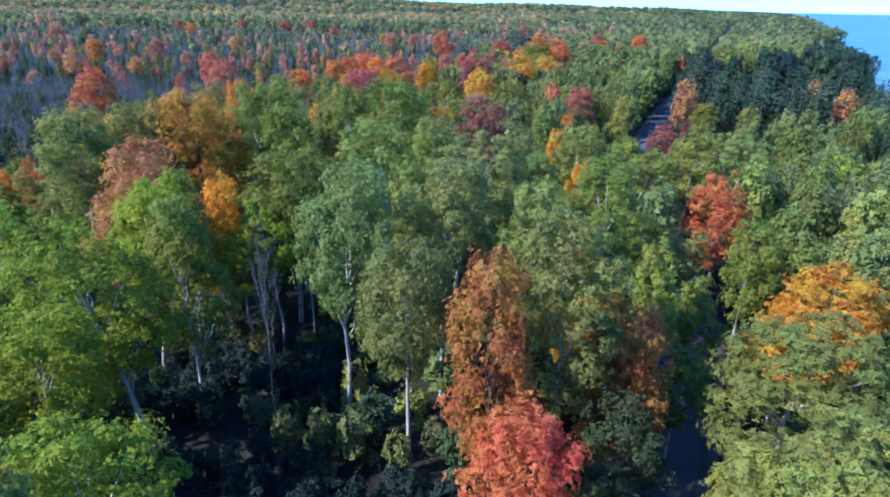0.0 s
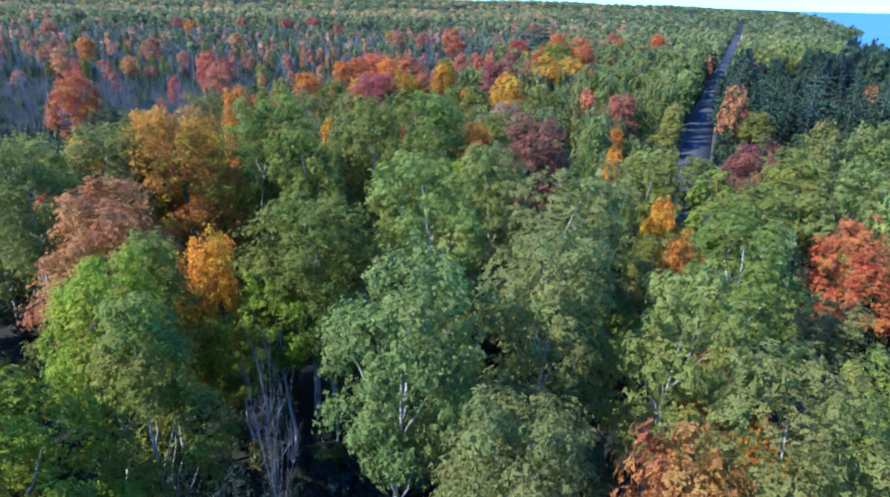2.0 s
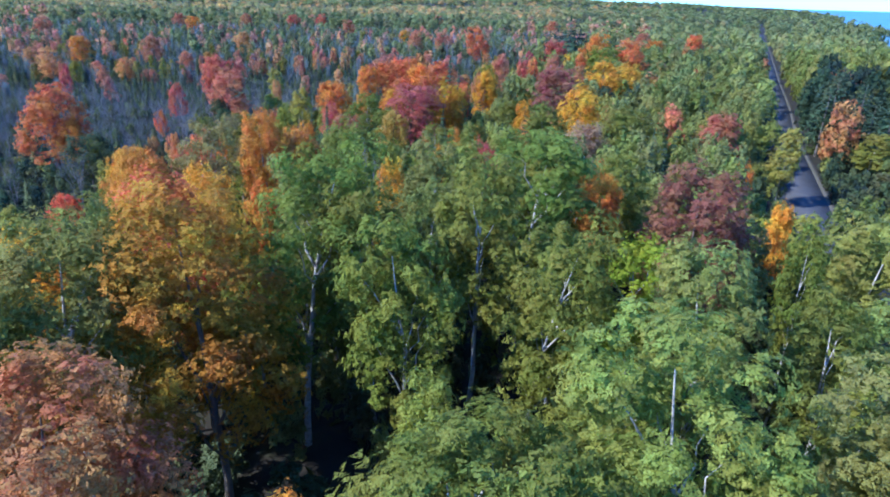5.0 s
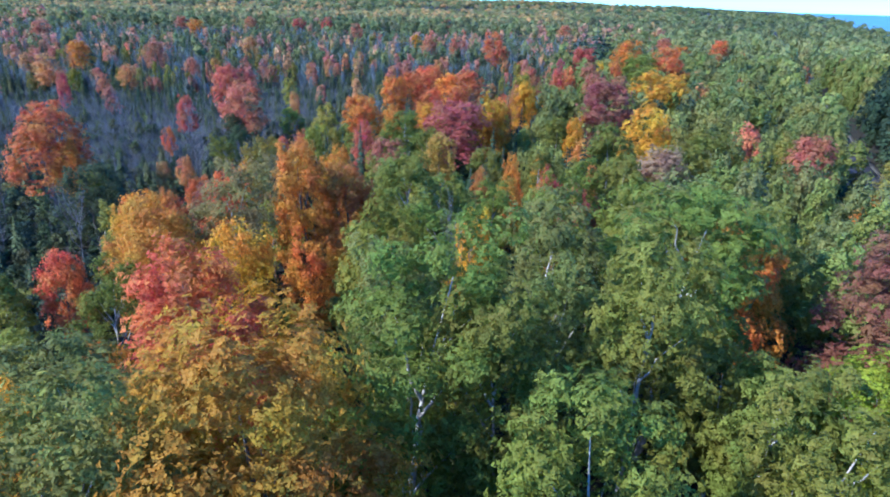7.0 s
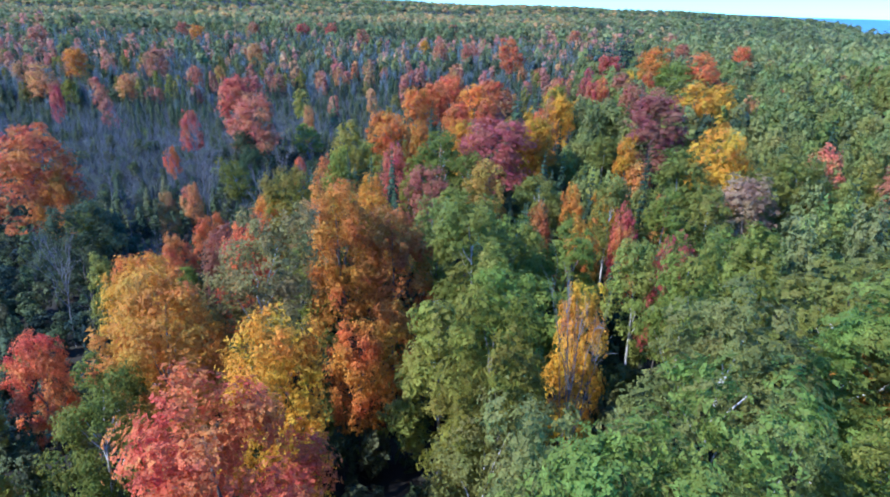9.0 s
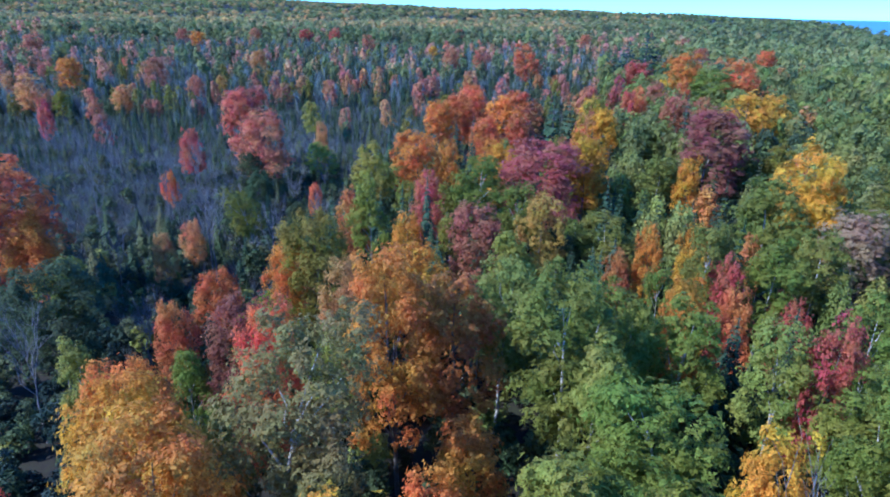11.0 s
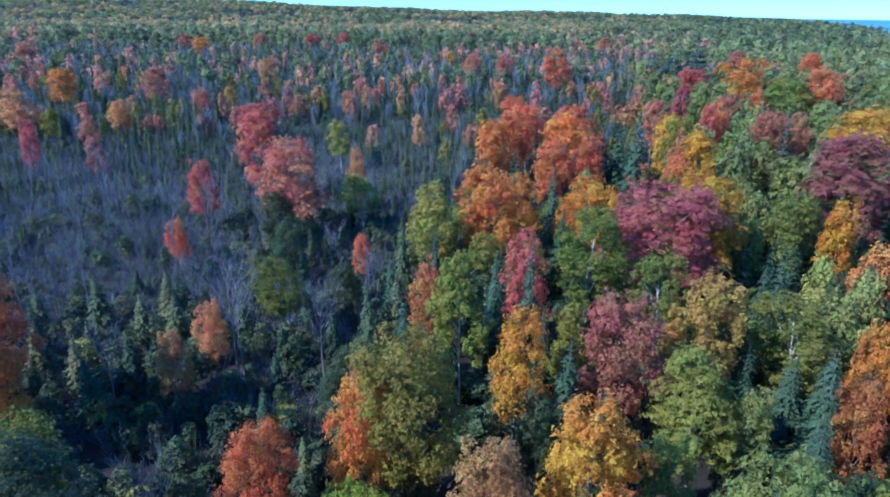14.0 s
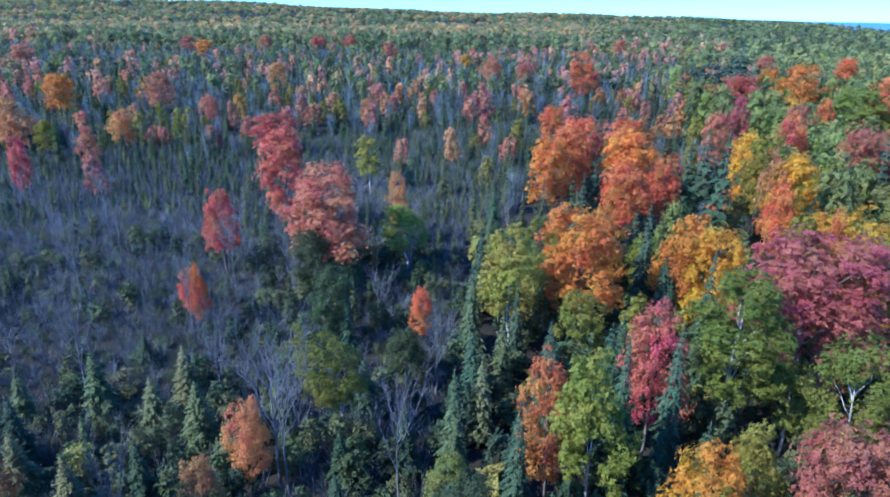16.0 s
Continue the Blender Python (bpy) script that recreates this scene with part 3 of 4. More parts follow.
tree("G", -21.6, 127.2, 14.4, 5.2)
tree("G", -16.0, 127.4, 13.3, 6.4)
tree("T", -31.3, 127.4, 9.7, 3.8)
tree("O", -83.4, 128.0, 12.1, 4.8)
tree("D", -47.3, 128.4, 9.0, 4.0)
tree("B", -28.6, 128.7, 11.1, 3.4)
tree("Y", -37.7, 129.2, 12.0, 6.0)
tree("R", -87.5, 129.3, 16.8, 10.1)
tree("C", -13.9, 129.5, 8.0, 3.0)
tree("T", -29.9, 130.0, 11.0, 4.2)
tree("G", -10.2, 130.9, 13.1, 5.7)
tree("A", -20.9, 132.6, 12.4, 3.8)
tree("T", -28.0, 133.5, 10.8, 5.0)
tree("N", -48.6, 133.7, 11.8, 4.9)
tree("T", -30.0, 134.0, 9.7, 3.8)
tree("D", -60.5, 134.4, 8.5, 5.0)
tree("F", -59.2, 133.0, 8.0, 4.0)
tree("T", -55.6, 134.8, 8.1, 3.1)
tree("O", -24.4, 134.9, 11.7, 3.1)
tree("F", -41.3, 135.0, 13.0, 6.3)
tree("T", 2.5, 135.2, 9.7, 6.2)
tree("P", -74.4, 135.3, 7.9, 3.0)
tree("T", -29.5, 135.7, 8.6, 3.3)
tree("C", -17.8, 136.7, 8.0, 3.5)
tree("T", -31.5, 137.6, 8.6, 3.5)
tree("W", -3.1, 137.6, 13.0, 8.8)
tree("X", -35.0, 138.1, 13.5, 6.0)
tree("Y", -44.2, 138.4, 10.3, 3.7)
tree("G", -27.8, 138.5, 11.2, 7.4)
tree("Y", 28.1, 139.3, 13.0, 6.2)
tree("Y", -52.9, 139.5, 13.5, 4.9)
tree("D", -31.3, 140.5, 8.0, 4.0)
tree("B", -55.2, 141.2, 12.0, 3.8)
tree("P", -74.4, 141.3, 7.1, 3.2)
tree("Z", -72.8, 142.1, 12.6, 5.6)
tree("Z", -72.0, 141.2, 11.0, 4.6)
tree("G", -36.7, 142.9, 13.0, 5.3)
tree("G", -9.7, 143.3, 15.0, 7.6)
tree("F", 19.5, 144.5, 14.0, 9.0)
tree("G", 6.3, 144.7, 15.0, 8.9)
tree("T", -56.4, 146.2, 6.5, 2.8)
tree("G", -69.4, 147.1, 9.5, 5.0)
tree("C", -47.6, 147.3, 12.6, 4.4)
tree("A", -3.4, 148.2, 17.2, 9.0)
tree("G", -41.8, 149.0, 14.0, 8.5)
tree("T", -25.5, 150.5, 9.7, 3.8)
tree("T", -54.3, 152.3, 8.6, 3.3)
tree("T", -15.1, 152.4, 9.7, 5.0)
tree("D", -66.0, 154.4, 6.0, 3.9)
tree("U", -34.3, 155.1, 15.3, 12.6)
tree("E", -66.0, 156.7, 5.0, 4.0)
tree("Y", 21.4, 157.1, 12.0, 5.3)
tree("T", -72.2, 159.9, 6.5, 2.5)
tree("N", -27.4, 160.4, 15.5, 7.2)
tree("T", -43.3, 160.4, 9.2, 3.5)
tree("R", -65.5, 160.5, 6.7, 2.5)
tree("T", -23.1, 160.7, 8.6, 3.5)
tree("D", -74.3, 160.7, 8.0, 5.0)
tree("Y", -57.3, 161.3, 12.6, 6.8)
tree("R", -87.8, 161.9, 6.9, 2.9)
tree("A", -12.8, 163.0, 12.6, 4.4)
tree("A", -38.4, 163.4, 13.0, 6.4)
tree("Y", 51.0, 156.0, 9.5, 8.5)
tree("F", 68.5, 206.0, 15.5, 10.5)
tree("O", 66.8, 204.0, 11.0, 4.5)
tree("A", 10.0, 98.0, 13.0, 3.4)
tree("O", 14.2, 119.6, 12.0, 4.2)
tree("A", 11.3, 76.2, 12.2, 4.0)
tree("O", -50.7, 163.7, 14.0, 8.5)
tree("T", -42.5, 165.2, 9.7, 3.8)
tree("O", -40.4, 167.3, 13.0, 6.3)
tree("A", -27.3, 167.6, 13.6, 6.7)
tree("D", -77.5, 169.3, 8.6, 5.8)
tree("G", -15.4, 169.4, 11.7, 6.9)
tree("T", -12.7, 170.5, 9.7, 3.8)
tree("R", -25.1, 170.6, 13.1, 2.8)
tree("O", -47.3, 173.5, 11.1, 5.2)
tree("F", -78.3, 173.6, 14.2, 10.6)
tree("T", -12.3, 175.4, 9.7, 3.8)
tree("C", -91.0, 175.9, 10.7, 4.6)
tree("K", -6.4, 175.9, 17.3, 13.3)
tree("T", -43.2, 176.1, 10.8, 4.1)
tree("M", 6.1, 177.6, 12.0, 7.0)
tree("Y", -69.5, 179.7, 8.4, 6.5)
tree("P", -71.3, 186.1, 9.0, 3.1)
tree("T", -59.0, 187.1, 9.7, 3.8)
tree("R", -42.2, 188.0, 11.8, 6.9)
tree("P", -72.0, 188.7, 10.4, 3.3)
tree("A", -21.5, 189.0, 14.8, 6.6)
tree("T", -29.7, 189.5, 17.6, 6.7)
tree("C", -87.8, 190.8, 15.3, 8.1)
tree("T", -58.9, 190.9, 8.4, 3.2)
tree("T", -47.0, 191.3, 10.8, 4.4)
tree("R", -35.7, 193.7, 12.8, 6.5)
tree("R", -41.3, 193.9, 11.8, 6.6)
tree("G", 75.3, 197.1, 4.6, 12.9)
tree("T", -47.7, 197.4, 9.7, 3.8)
tree("M", -21.5, 197.9, 15.6, 6.6)
tree("C", -133.6, 198.9, 11.8, 3.7)
tree("O", -51.1, 199.1, 13.6, 7.8)
tree("T", -44.1, 200.8, 10.8, 4.4)
tree("A", 8.0, 201.4, 16.9, 12.4)
tree("O", -37.9, 204.8, 14.1, 9.0)
tree("R", -48.1, 205.1, 14.2, 9.2)
tree("T", -28.7, 206.9, 13.0, 6.2)
tree("T", -43.4, 207.0, 10.8, 4.1)
tree("A", 14.5, 207.8, 15.9, 10.6)
tree("T", -18.7, 212.4, 10.8, 5.0)
tree("Y", -80.6, 212.7, 10.4, 5.3)
tree("R", -44.6, 213.5, 14.5, 9.5)
tree("T", -24.0, 213.7, 14.0, 6.9)
tree("E", -74.0, 216.6, 9.0, 3.5)
tree("R", -8.5, 220.5, 15.3, 5.2)
tree("T", 5.6, 221.1, 13.0, 6.2)
tree("F", -137.9, 222.0, 8.9, 4.1)
tree("A", 19.2, 222.9, 13.0, 7.0)
tree("R", -34.5, 223.8, 13.0, 9.7)
tree("C", -107.4, 239.8, 9.6, 11.7)
tree("G", 16.1, 244.7, 17.0, 13.8)
tree("R", -46.1, 244.9, 11.9, 7.8)
tree("R", 23.2, 248.9, 18.9, 12.6)
tree("O", -177.4, 271.4, 13.0, 9.0)
tree("C", 1.1, 272.4, 16.1, 12.0)
tree("O", 16.3, 277.2, 18.7, 12.6)
tree("F", -155.9, 284.5, 13.0, 8.7)
tree("T", 8.9, 295.8, 24.8, 16.2)
tree("P", -137.0, 331.5, 13.0, 8.6)
tree("R", -28.2, 337.5, 17.5, 12.6)
tree("O", 55.7, 357.9, 13.0, 12.6)
tree("O", -232.4, 479.3, 13.0, 12.6)
tree("C", -182.9, 546.5, 13.0, 12.6)
tree("N", 9.0, 41.5, 12.5, 7.0)
tree("P", -140.2, 238.2, 9.5, 6.4)
tree("F", -134.0, 268.2, 9.3, 6.2)
tree("X", -129.0, 274.8, 9.0, 4.9)
tree("P", -94.0, 275.7, 9.0, 4.3)
tree("F", -273.0, 382.2, 14.0, 11.0)
tree("P", -161.2, 232.5, 12.5, 8.4)
tree("M", -150.5, 227.4, 9.0, 4.7)
tree("F", -60.5, 365.0, 13.6, 9.0)
tree("F", -47.9, 368.0, 13.7, 9.2)
tree("A", -74.7, 420.3, 10.7, 7.1)
tree("F", 20.8, 544.6, 14.0, 11.0)
tree("F", -17.9, 227.7, 14.0, 6.1)
tree("R", 31.5, 288.1, 12.5, 8.4)
tree("R", -8.7, 217.0, 14.0, 5.1)
tree("F", -3.8, 206.6, 15.5, 6.8)
tree("P", 42.2, 321.5, 14.0, 10.8)
tree("F", 62.0, 407.9, 14.0, 11.0)
tree("F", 2.6, 211.5, 14.5, 6.3)
tree("R", -25.9, 180.8, 13.0, 4.2)
tree("F", -208.9, 517.6, 14.0, 11.0)
tree("C", -165.5, 564.3, 14.0, 11.0)
tree("F", -254.2, 500.9, 14.0, 11.0)
tree("F", -119.3, 470.9, 14.0, 11.0)
tree("A", -20.6, 205.9, 14.5, 5.8)
tree("P", -22.5, 190.4, 14.0, 4.5)
tree("C", -12.1, 214.0, 15.0, 4.5)
tree("O", 10.9, 262.3, 15.0, 5.5)
tree("O", 20.0, 300.5, 16.0, 8.1)
tree("U", -8.9, 243.1, 15.0, 4.9)
tree("F", -1.1, 233.4, 15.0, 6.1)
tree("R", 7.5, 241.2, 15.0, 4.1)
tree("P", -4.4, 208.6, 15.0, 3.7)
tree("F", -2.0, 206.2, 15.0, 4.0)
tree("R", 81.9, 378.3, 15.0, 11.2)
tree("F", 7.2, 298.3, 14.0, 8.5)
tree("P", 1.3, 319.7, 13.0, 5.7)
tree("A", 4.4, 248.7, 14.0, 3.8)
tree("T", -2.8, 202.3, 17.0, 5.2)
tree("R", -28.0, 165.3, 14.0, 2.1)
tree("M", -31.2, 164.9, 14.0, 4.3)
tree("F", -71.0, 600.8, 14.0, 11.0)
tree("P", -27.8, 646.0, 14.0, 11.0)
tree("F", 3.8, 321.2, 10.4, 6.9)
tree("A", -13.3, 226.1, 9.0, 4.0)
tree("B", 9.6, 35.5, 11.0, 6.5)
tree("V", 6.0, 309.0, 21.0, 10.0, "pine")
tree("V", 14.0, 312.0, 24.0, 10.0, "pine")
tree("V", 10.0, 303.0, 19.0, 9.0, "pine")
tree("T", 1.0, 313.0, 18.0, 9.0, "pine")
tree("Y", 14.4, 26.0, 10.5, 5.0)
tree("G", 13.9, 38.0, 9.5, 5.0)
tree("Y", 17.8, 47.0, 11.0, 5.0)


# ---- the rest of the forest ----
def marsh(x, y):
    """1 in the leafless wet ground beside the woods, 0 outside it."""
    edge = np.interp(y, [95, 110, 150, 190, 225, 265, 330], [-66, -63, -62, -63, -50, -40, -70])
    far = np.interp(x, [-260, -150, -90, -40], [215, 235, 265, 300])
    return (x < edge) & (y > 92 + 0.0 * x) & (y < far)


def fringe(x, y):
    """How thickly the woods have grown into the far side of the marsh."""
    return float(0.6 * ease(186, 260, y) * (0.6 + clump(x, y, 30, 9)))


def clearing(x, y):
    """The rough open ground between the road and the shore pines."""
    return (y > 112) & (y < 160) & (x > road_x(y) + 4) & (x < shore_x(y) - 15) & (x < road_x(y) + np.interp(y, [112, 132, 146], [14, 24, 80]))


def clump(x, y, size, seed):
    return noise.noise(Vector((x / size, y / size, seed * 7.7)))


def pick(v, text):
    """A hue from a string, each letter as likely as it is often."""
    return text[min(int(v * len(text)), len(text) - 1)]


def choose(x, y):
    """Which tree grows here: kind, colour, height, width."""
    c, d, v = clump(x, y, 26, 1), clump(x, y, 14, 2), rng.random()
    right = x - road_x(y)
    if right > 4 and (y > 155 or (y > 122 and x > shore_x(y) - 16)) and x < shore_x(y) and y < 300:
        if y < 222 or shore_x(y) - x < 22:
            if v > 0.84:
                return "maple", pick(rng.random(), "DDJBE"), rng.uniform(9, 15), rng.uniform(5.5, 8)
            return "pine", "VTTD"[int(v * 4)], rng.uniform(11, 20), rng.uniform(5.5, 8.5)
        return "aspen", "LGYG"[int(v * 4)], rng.uniform(13, 17), rng.uniform(6, 8)
    if y < 118 and -58 < x < -38 and y > 76 and v < 0.75:
        hue = "AOMYDEBY"[int(v / 0.75 * 8)]
        return KIND[hue] if hue != "E" else "birch", hue, rng.uniform(7, 11), rng.uniform(4, 5.5)
    if y < 118 and x > -58:
        hue = "G" if v < 0.55 else "L" if v < 0.68 else "Q" if v < 0.80 else "S" if v < 0.9 else "Y"
        if x > 14 and v < 0.7:
            hue = "JGJSGJ"[int(v / 0.7 * 6)]
        low = 0.62 if y > 84 and x > 18 else 0.7 if x < -43 else 1.0
        return ("aspen" if hue != "Y" else "birch", hue, rng.uniform(10.5, 15.5) * low, rng.uniform(5.5, 7.5) * low**0.5)
    if x < -58 and y < 120:
        hue = "GYGYBOR"[int(v * 7)]
        return ("maple" if hue in "BOR" else "birch", hue, rng.uniform(7, 11), rng.uniform(3.5, 5.5))
    if x > -26 + 0.12 * (y - 118) and y > 186:
        hue = pick(v, "JJJJJJSSSTTDGGGGGLLYB" if d > 0 else "JJJJJJSSSTTDGGGGGLLY")
        return ("spruce", "T", rng.uniform(9, 14), rng.uniform(3.4, 4.6)) if hue == "T" else (KIND[hue], hue, rng.uniform(10, 14), rng.uniform(5, 7.5))
    if x > -5 + 0.12 * (y - 118):
        hue = "G" if v < 0.2 else "J" if v < 0.38 else "S" if v < 0.56 else "L" if v < 0.72 else "Y" if v < 0.8 else "T" if v < 0.92 else "S" if v < 0.96 else "O" if d > 0 else "R"
        return (KIND[hue], hue, rng.uniform(10, 14), rng.uniform(4.6, 7)) if hue != "T" else ("spruce", "T", rng.uniform(11, 16), rng.uniform(3.4, 4.8))
    if x > -60 + 0.1 * (y - 118) and y < 180:
        hue = pick(v, "GGGJJJSSLLYYTTTTTTTTTDEO" if d > 0 else "GGGJJJSSLLYYTTTTTTTTTDEB")
        return (KIND[hue], hue, rng.uniform(7, 11), rng.uniform(3, 4.6)) if hue != "T" else ("spruce", "T", rng.uniform(8, 14), rng.uniform(3.0, 4.4))
    hue = pick(v, "TTTTTTTTTTTEEEEEEEEEEDDDDDHHHHHHHHHMMMFFFP" if c > -0.05 else "TTTTTTTTTTTTEEEEEEEEEEEDDDDHHHHHHHHHHHMMBF") if y > 186 else pick(v, "TTTTTTTTEEEEEEEEDYYS")
    if hue in "TED":
        return "spruce", hue, rng.uniform(4.0, 10.0), rng.uniform(2.2, 3.6)
    if hue == "H":
        return "maple", hue, rng.uniform(5, 8.5), rng.uniform(3.0, 4.6)
    if hue in "YSM":
        return "birch", hue, rng.uniform(5, 8.5), rng.uniform(2.4, 4.0)
    return KIND[hue], hue, rng.uniform(5.5, 9.0), rng.uniform(3.6, 5.8)


def free(x, y, width):
    return all((x - a) ** 2 + (y - b) ** 2 > (0.35 * (width + w)) ** 2 for a, b, w in taken if abs(y - b) < 9)


def in_view(x, y):
    return -0.86 * y - 24 < x < 0.72 * y + 20


def spots_all(x0, x1, y0, y1, step, deep=1.0):
    return [(x + rng.uniform(-0.45, 0.45) * step, y + rng.uniform(-0.45, 0.45) * step * deep) for y in np.arange(y0, y1, step * deep) for x in np.arange(x0, x1, step)]


def spots(x0, x1, y0, y1, step, deep=1.0):
    return [p for p in spots_all(x0, x1, y0, y1, step, deep) if in_view(*p)]


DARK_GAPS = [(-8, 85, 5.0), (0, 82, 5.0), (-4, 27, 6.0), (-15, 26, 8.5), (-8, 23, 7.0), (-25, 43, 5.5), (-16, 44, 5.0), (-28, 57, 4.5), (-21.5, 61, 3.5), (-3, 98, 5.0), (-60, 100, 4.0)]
set_back = []
for x, y in spots(-150, 130, 6, 186, 4.3):
    if marsh(x, y) or clearing(x, y) or abs(x - road_x(y)) < (3.5 if y < 70 else 5.4) or x > shore_x(y) - 4.5:
        continue
    if any((x - a) ** 2 + (y - b) ** 2 < r * r for a, b, r in DARK_GAPS) or (y < 50 and -32 < x < 30):
        continue
    kind, hue, height, width = choose(x, y)
    if 100 < y < 150 and -16 < x - road_x(y) < 0:  # young growth along the road
        cap = min(1.0, (1.2 + 0.55 * (road_x(y) - x)) / height)
        height, width = height * cap, width * cap**0.6
    if free(x, y, width):
        if detail(x, y) == "_far" and kind != "pine":
            set_back.append((kind, x, y, height, width, hue))
            taken.append((x, y, width))
        else:
            plant(kind, x, y, height, width, hue, "forest trees")

# tall trees just outside the first view, whose shade fills the gap under the aspens
for x, y in ((-22, 12), (-16, 8), (-29, 17), (-11, 5), (-26, 9), (-33, 22), (-20, 3), (-16, 11), (-10, 8), (-6, 5)):
    plant("aspen", x, y, rng.uniform(18, 21), rng.uniform(7.5, 9), "G", "forest trees")

# the woods go on behind and beside the starting point
outer = []
for x, y in spots_all(-190, 75, -60, 92, 7.0):
    if x < shore_x(y) - 8 and (y < 6 or x < -0.86 * y - 24 or x > 0.72 * y + 20) and abs(x - road_x(y)) > 5 and not (y < 8 and abs(x) < 5):
        outer.append((x, y))

# small spruces and dead trees standing in the marsh
count = 0
for x, y in spots(-150, -50, 98, 186, 4.6):
    if marsh(x, y) and clump(x, y, 22, 3) > (0.0 if y < 146 else 0.36 - 0.009 * (y - 98)) and free(x, y, 2.0) and count < 90:
        tall = rng.uniform(3.5, 6.5)
        plant("spruce", x, y, tall, tall * rng.uniform(0.42, 0.62), pick(rng.random(), "TTDE" if y < 148 else "EETD"), "marsh spruces")
        count += 1
for x, y in spots(-140, -55, 104, 200, 12):
    if marsh(x, y):
        plant("bare", x, y, rng.uniform(6, 11), rng.uniform(2.6, 4.6), "Z", "dead marsh trees")


def woods(name, label, places, template, hues, heights, widths, mat=WOODS):
    """Many trees too far off to count, as one mesh: the template set down at every place."""
    n, (v, f) = len(places), template
    if not n:
        return
    p = np.array(places)
    a = rng.uniform(0, 2 * np.pi, n)
    c, s = np.cos(a)[:, None], np.sin(a)[:, None]
    w, h = np.array(widths)[:, None], np.array(heights)[:, None]
    vv = np.stack([p[:, :1] + (v[None, :, 0] * c - v[None, :, 1] * s) * w, p[:, 1:] + (v[None, :, 0] * s + v[None, :, 1] * c) * w, ground(p[:, 0], p[:, 1])[:, None] + v[None, :, 2] * h], -1)
    ff = (f[None] + (np.arange(n) * len(v))[:, None, None]).reshape(-1, f.shape[1])
    t = np.array([TINT[q] for q in hues]) * rng.uniform(0.8, 1.2, (n, 1)) * rng.uniform(0.92, 1.08, (n, 3))
    t = np.repeat(np.column_stack([t, np.ones(n)]), len(v), 0)
    return tagged(new(name, solid(name, vv.reshape(-1, 3), ff, [mat], tint=t)), label, "woods", kind="stuff")


def far_shape(kind, seed, n):
    """Foliage of a tree of height 1 and width 1, of about n slips."""
    if kind == "leafless":
        r = np.random.default_rng(seed)
        m = max(26, n // 2)
        foot = np.column_stack([r.normal(0, 0.07, (m, 2)), r.uniform(0.0, 0.6, m)])
        tip = np.column_stack([r.normal(0, 0.24, (m, 2)), np.minimum(foot[:, 2] + r.uniform(0.25, 0.6, m), 1.0)])
        off = unit(np.column_stack([r.normal(size=(m, 2)), np.zeros(m)])) * r.uniform(0.008, 0.016, (m, 1))
        return np.stack([foot - off, foot + off, tip], 1).reshape(-1, 3), slips(m)
    if kind == "spruce":
        tiers = max(7, round(n / 6))
        v, f = spruce(seed, 9, 3.0, 0.3, tiers, 5 if n < 70 else 6, 0 if n < 90 else 1)[2]
        turn = np.arange(5) * 2 * np.pi / 5
        rim = np.column_stack([np.cos(turn) * 0.7, np.sin(turn) * 0.7, np.full(5, 0.5)])
        nxt = np.roll(rim, -1, 0)
        heart = np.stack([rim, nxt, np.tile([0, 0, 6.2], (5, 1))], 1).reshape(-1, 3)
        v = np.concatenate([v, heart])
        return v / [3.0, 3.0, 9.0], slips(len(v) // 3)
    v, f = broadleaf(seed, 11, 7.0, 2.5, 14 if n < 120 else 48, n, 23.0 / math.sqrt(n), MAPLE_P, 0, 0.1)[2]
    return v / [7.0, 7.0, 11.0], f


def scatter(name, label, y0, y1, step, n_round, n_cone, x_min=-900, x_max=900, deep=1.0, mat=None):
    round_, cone, bare = ([], [], [], []), ([], [], [], []), ([], [], [], [])
    for x, y in spots(max(x_min, -0.86 * y1 - 24), min(x_max, 0.72 * y1 + 20), y0, y1, step, deep):
        if abs(x - road_x(y)) < 5.2 or x > shore_x(y) - (4 if y < 500 else 1.5) or clearing(x, y) or (marsh(x, y) and rng.random() > fringe(x, y)):
            continue
        if y < 320 and not free(x, y, 3):
            continue
        kind, hue, height, width = choose(x, y) if y < 330 else choose_far(x, y)
        into = cone if kind == "spruce" else bare if hue == "H" else round_
        k = max(1.0, step / 6.5)
        for lst, val in zip(into, ((x, y), hue, height, width * k)):
            lst.append(val)
    for part_name, lists, shape, n in (("leafy", round_, "round", n_round), ("conifer", cone, "spruce", n_cone), ("leafless", bare, "leafless", n_round)):
        order = np.arange(len(lists[0]))
        for v in range(3):
            some = order[v::3]
            woods(name, label.format(part_name), [lists[0][i] for i in some], far_shape(shape, 300 + v, n), [lists[1][i] for i in some], [lists[2][i] for i in some], [lists[3][i] for i in some], FAR_TWIGS if shape == "leafless" else mat or WOODS)


def stand(x, y):
    """Stands of like trees far off, longer across the view than deep."""
    return noise.noise(Vector((x / 260, y / 130, 4.2))) + 0.5 * noise.noise(Vector((x / 90, y / 60, 8.1)))


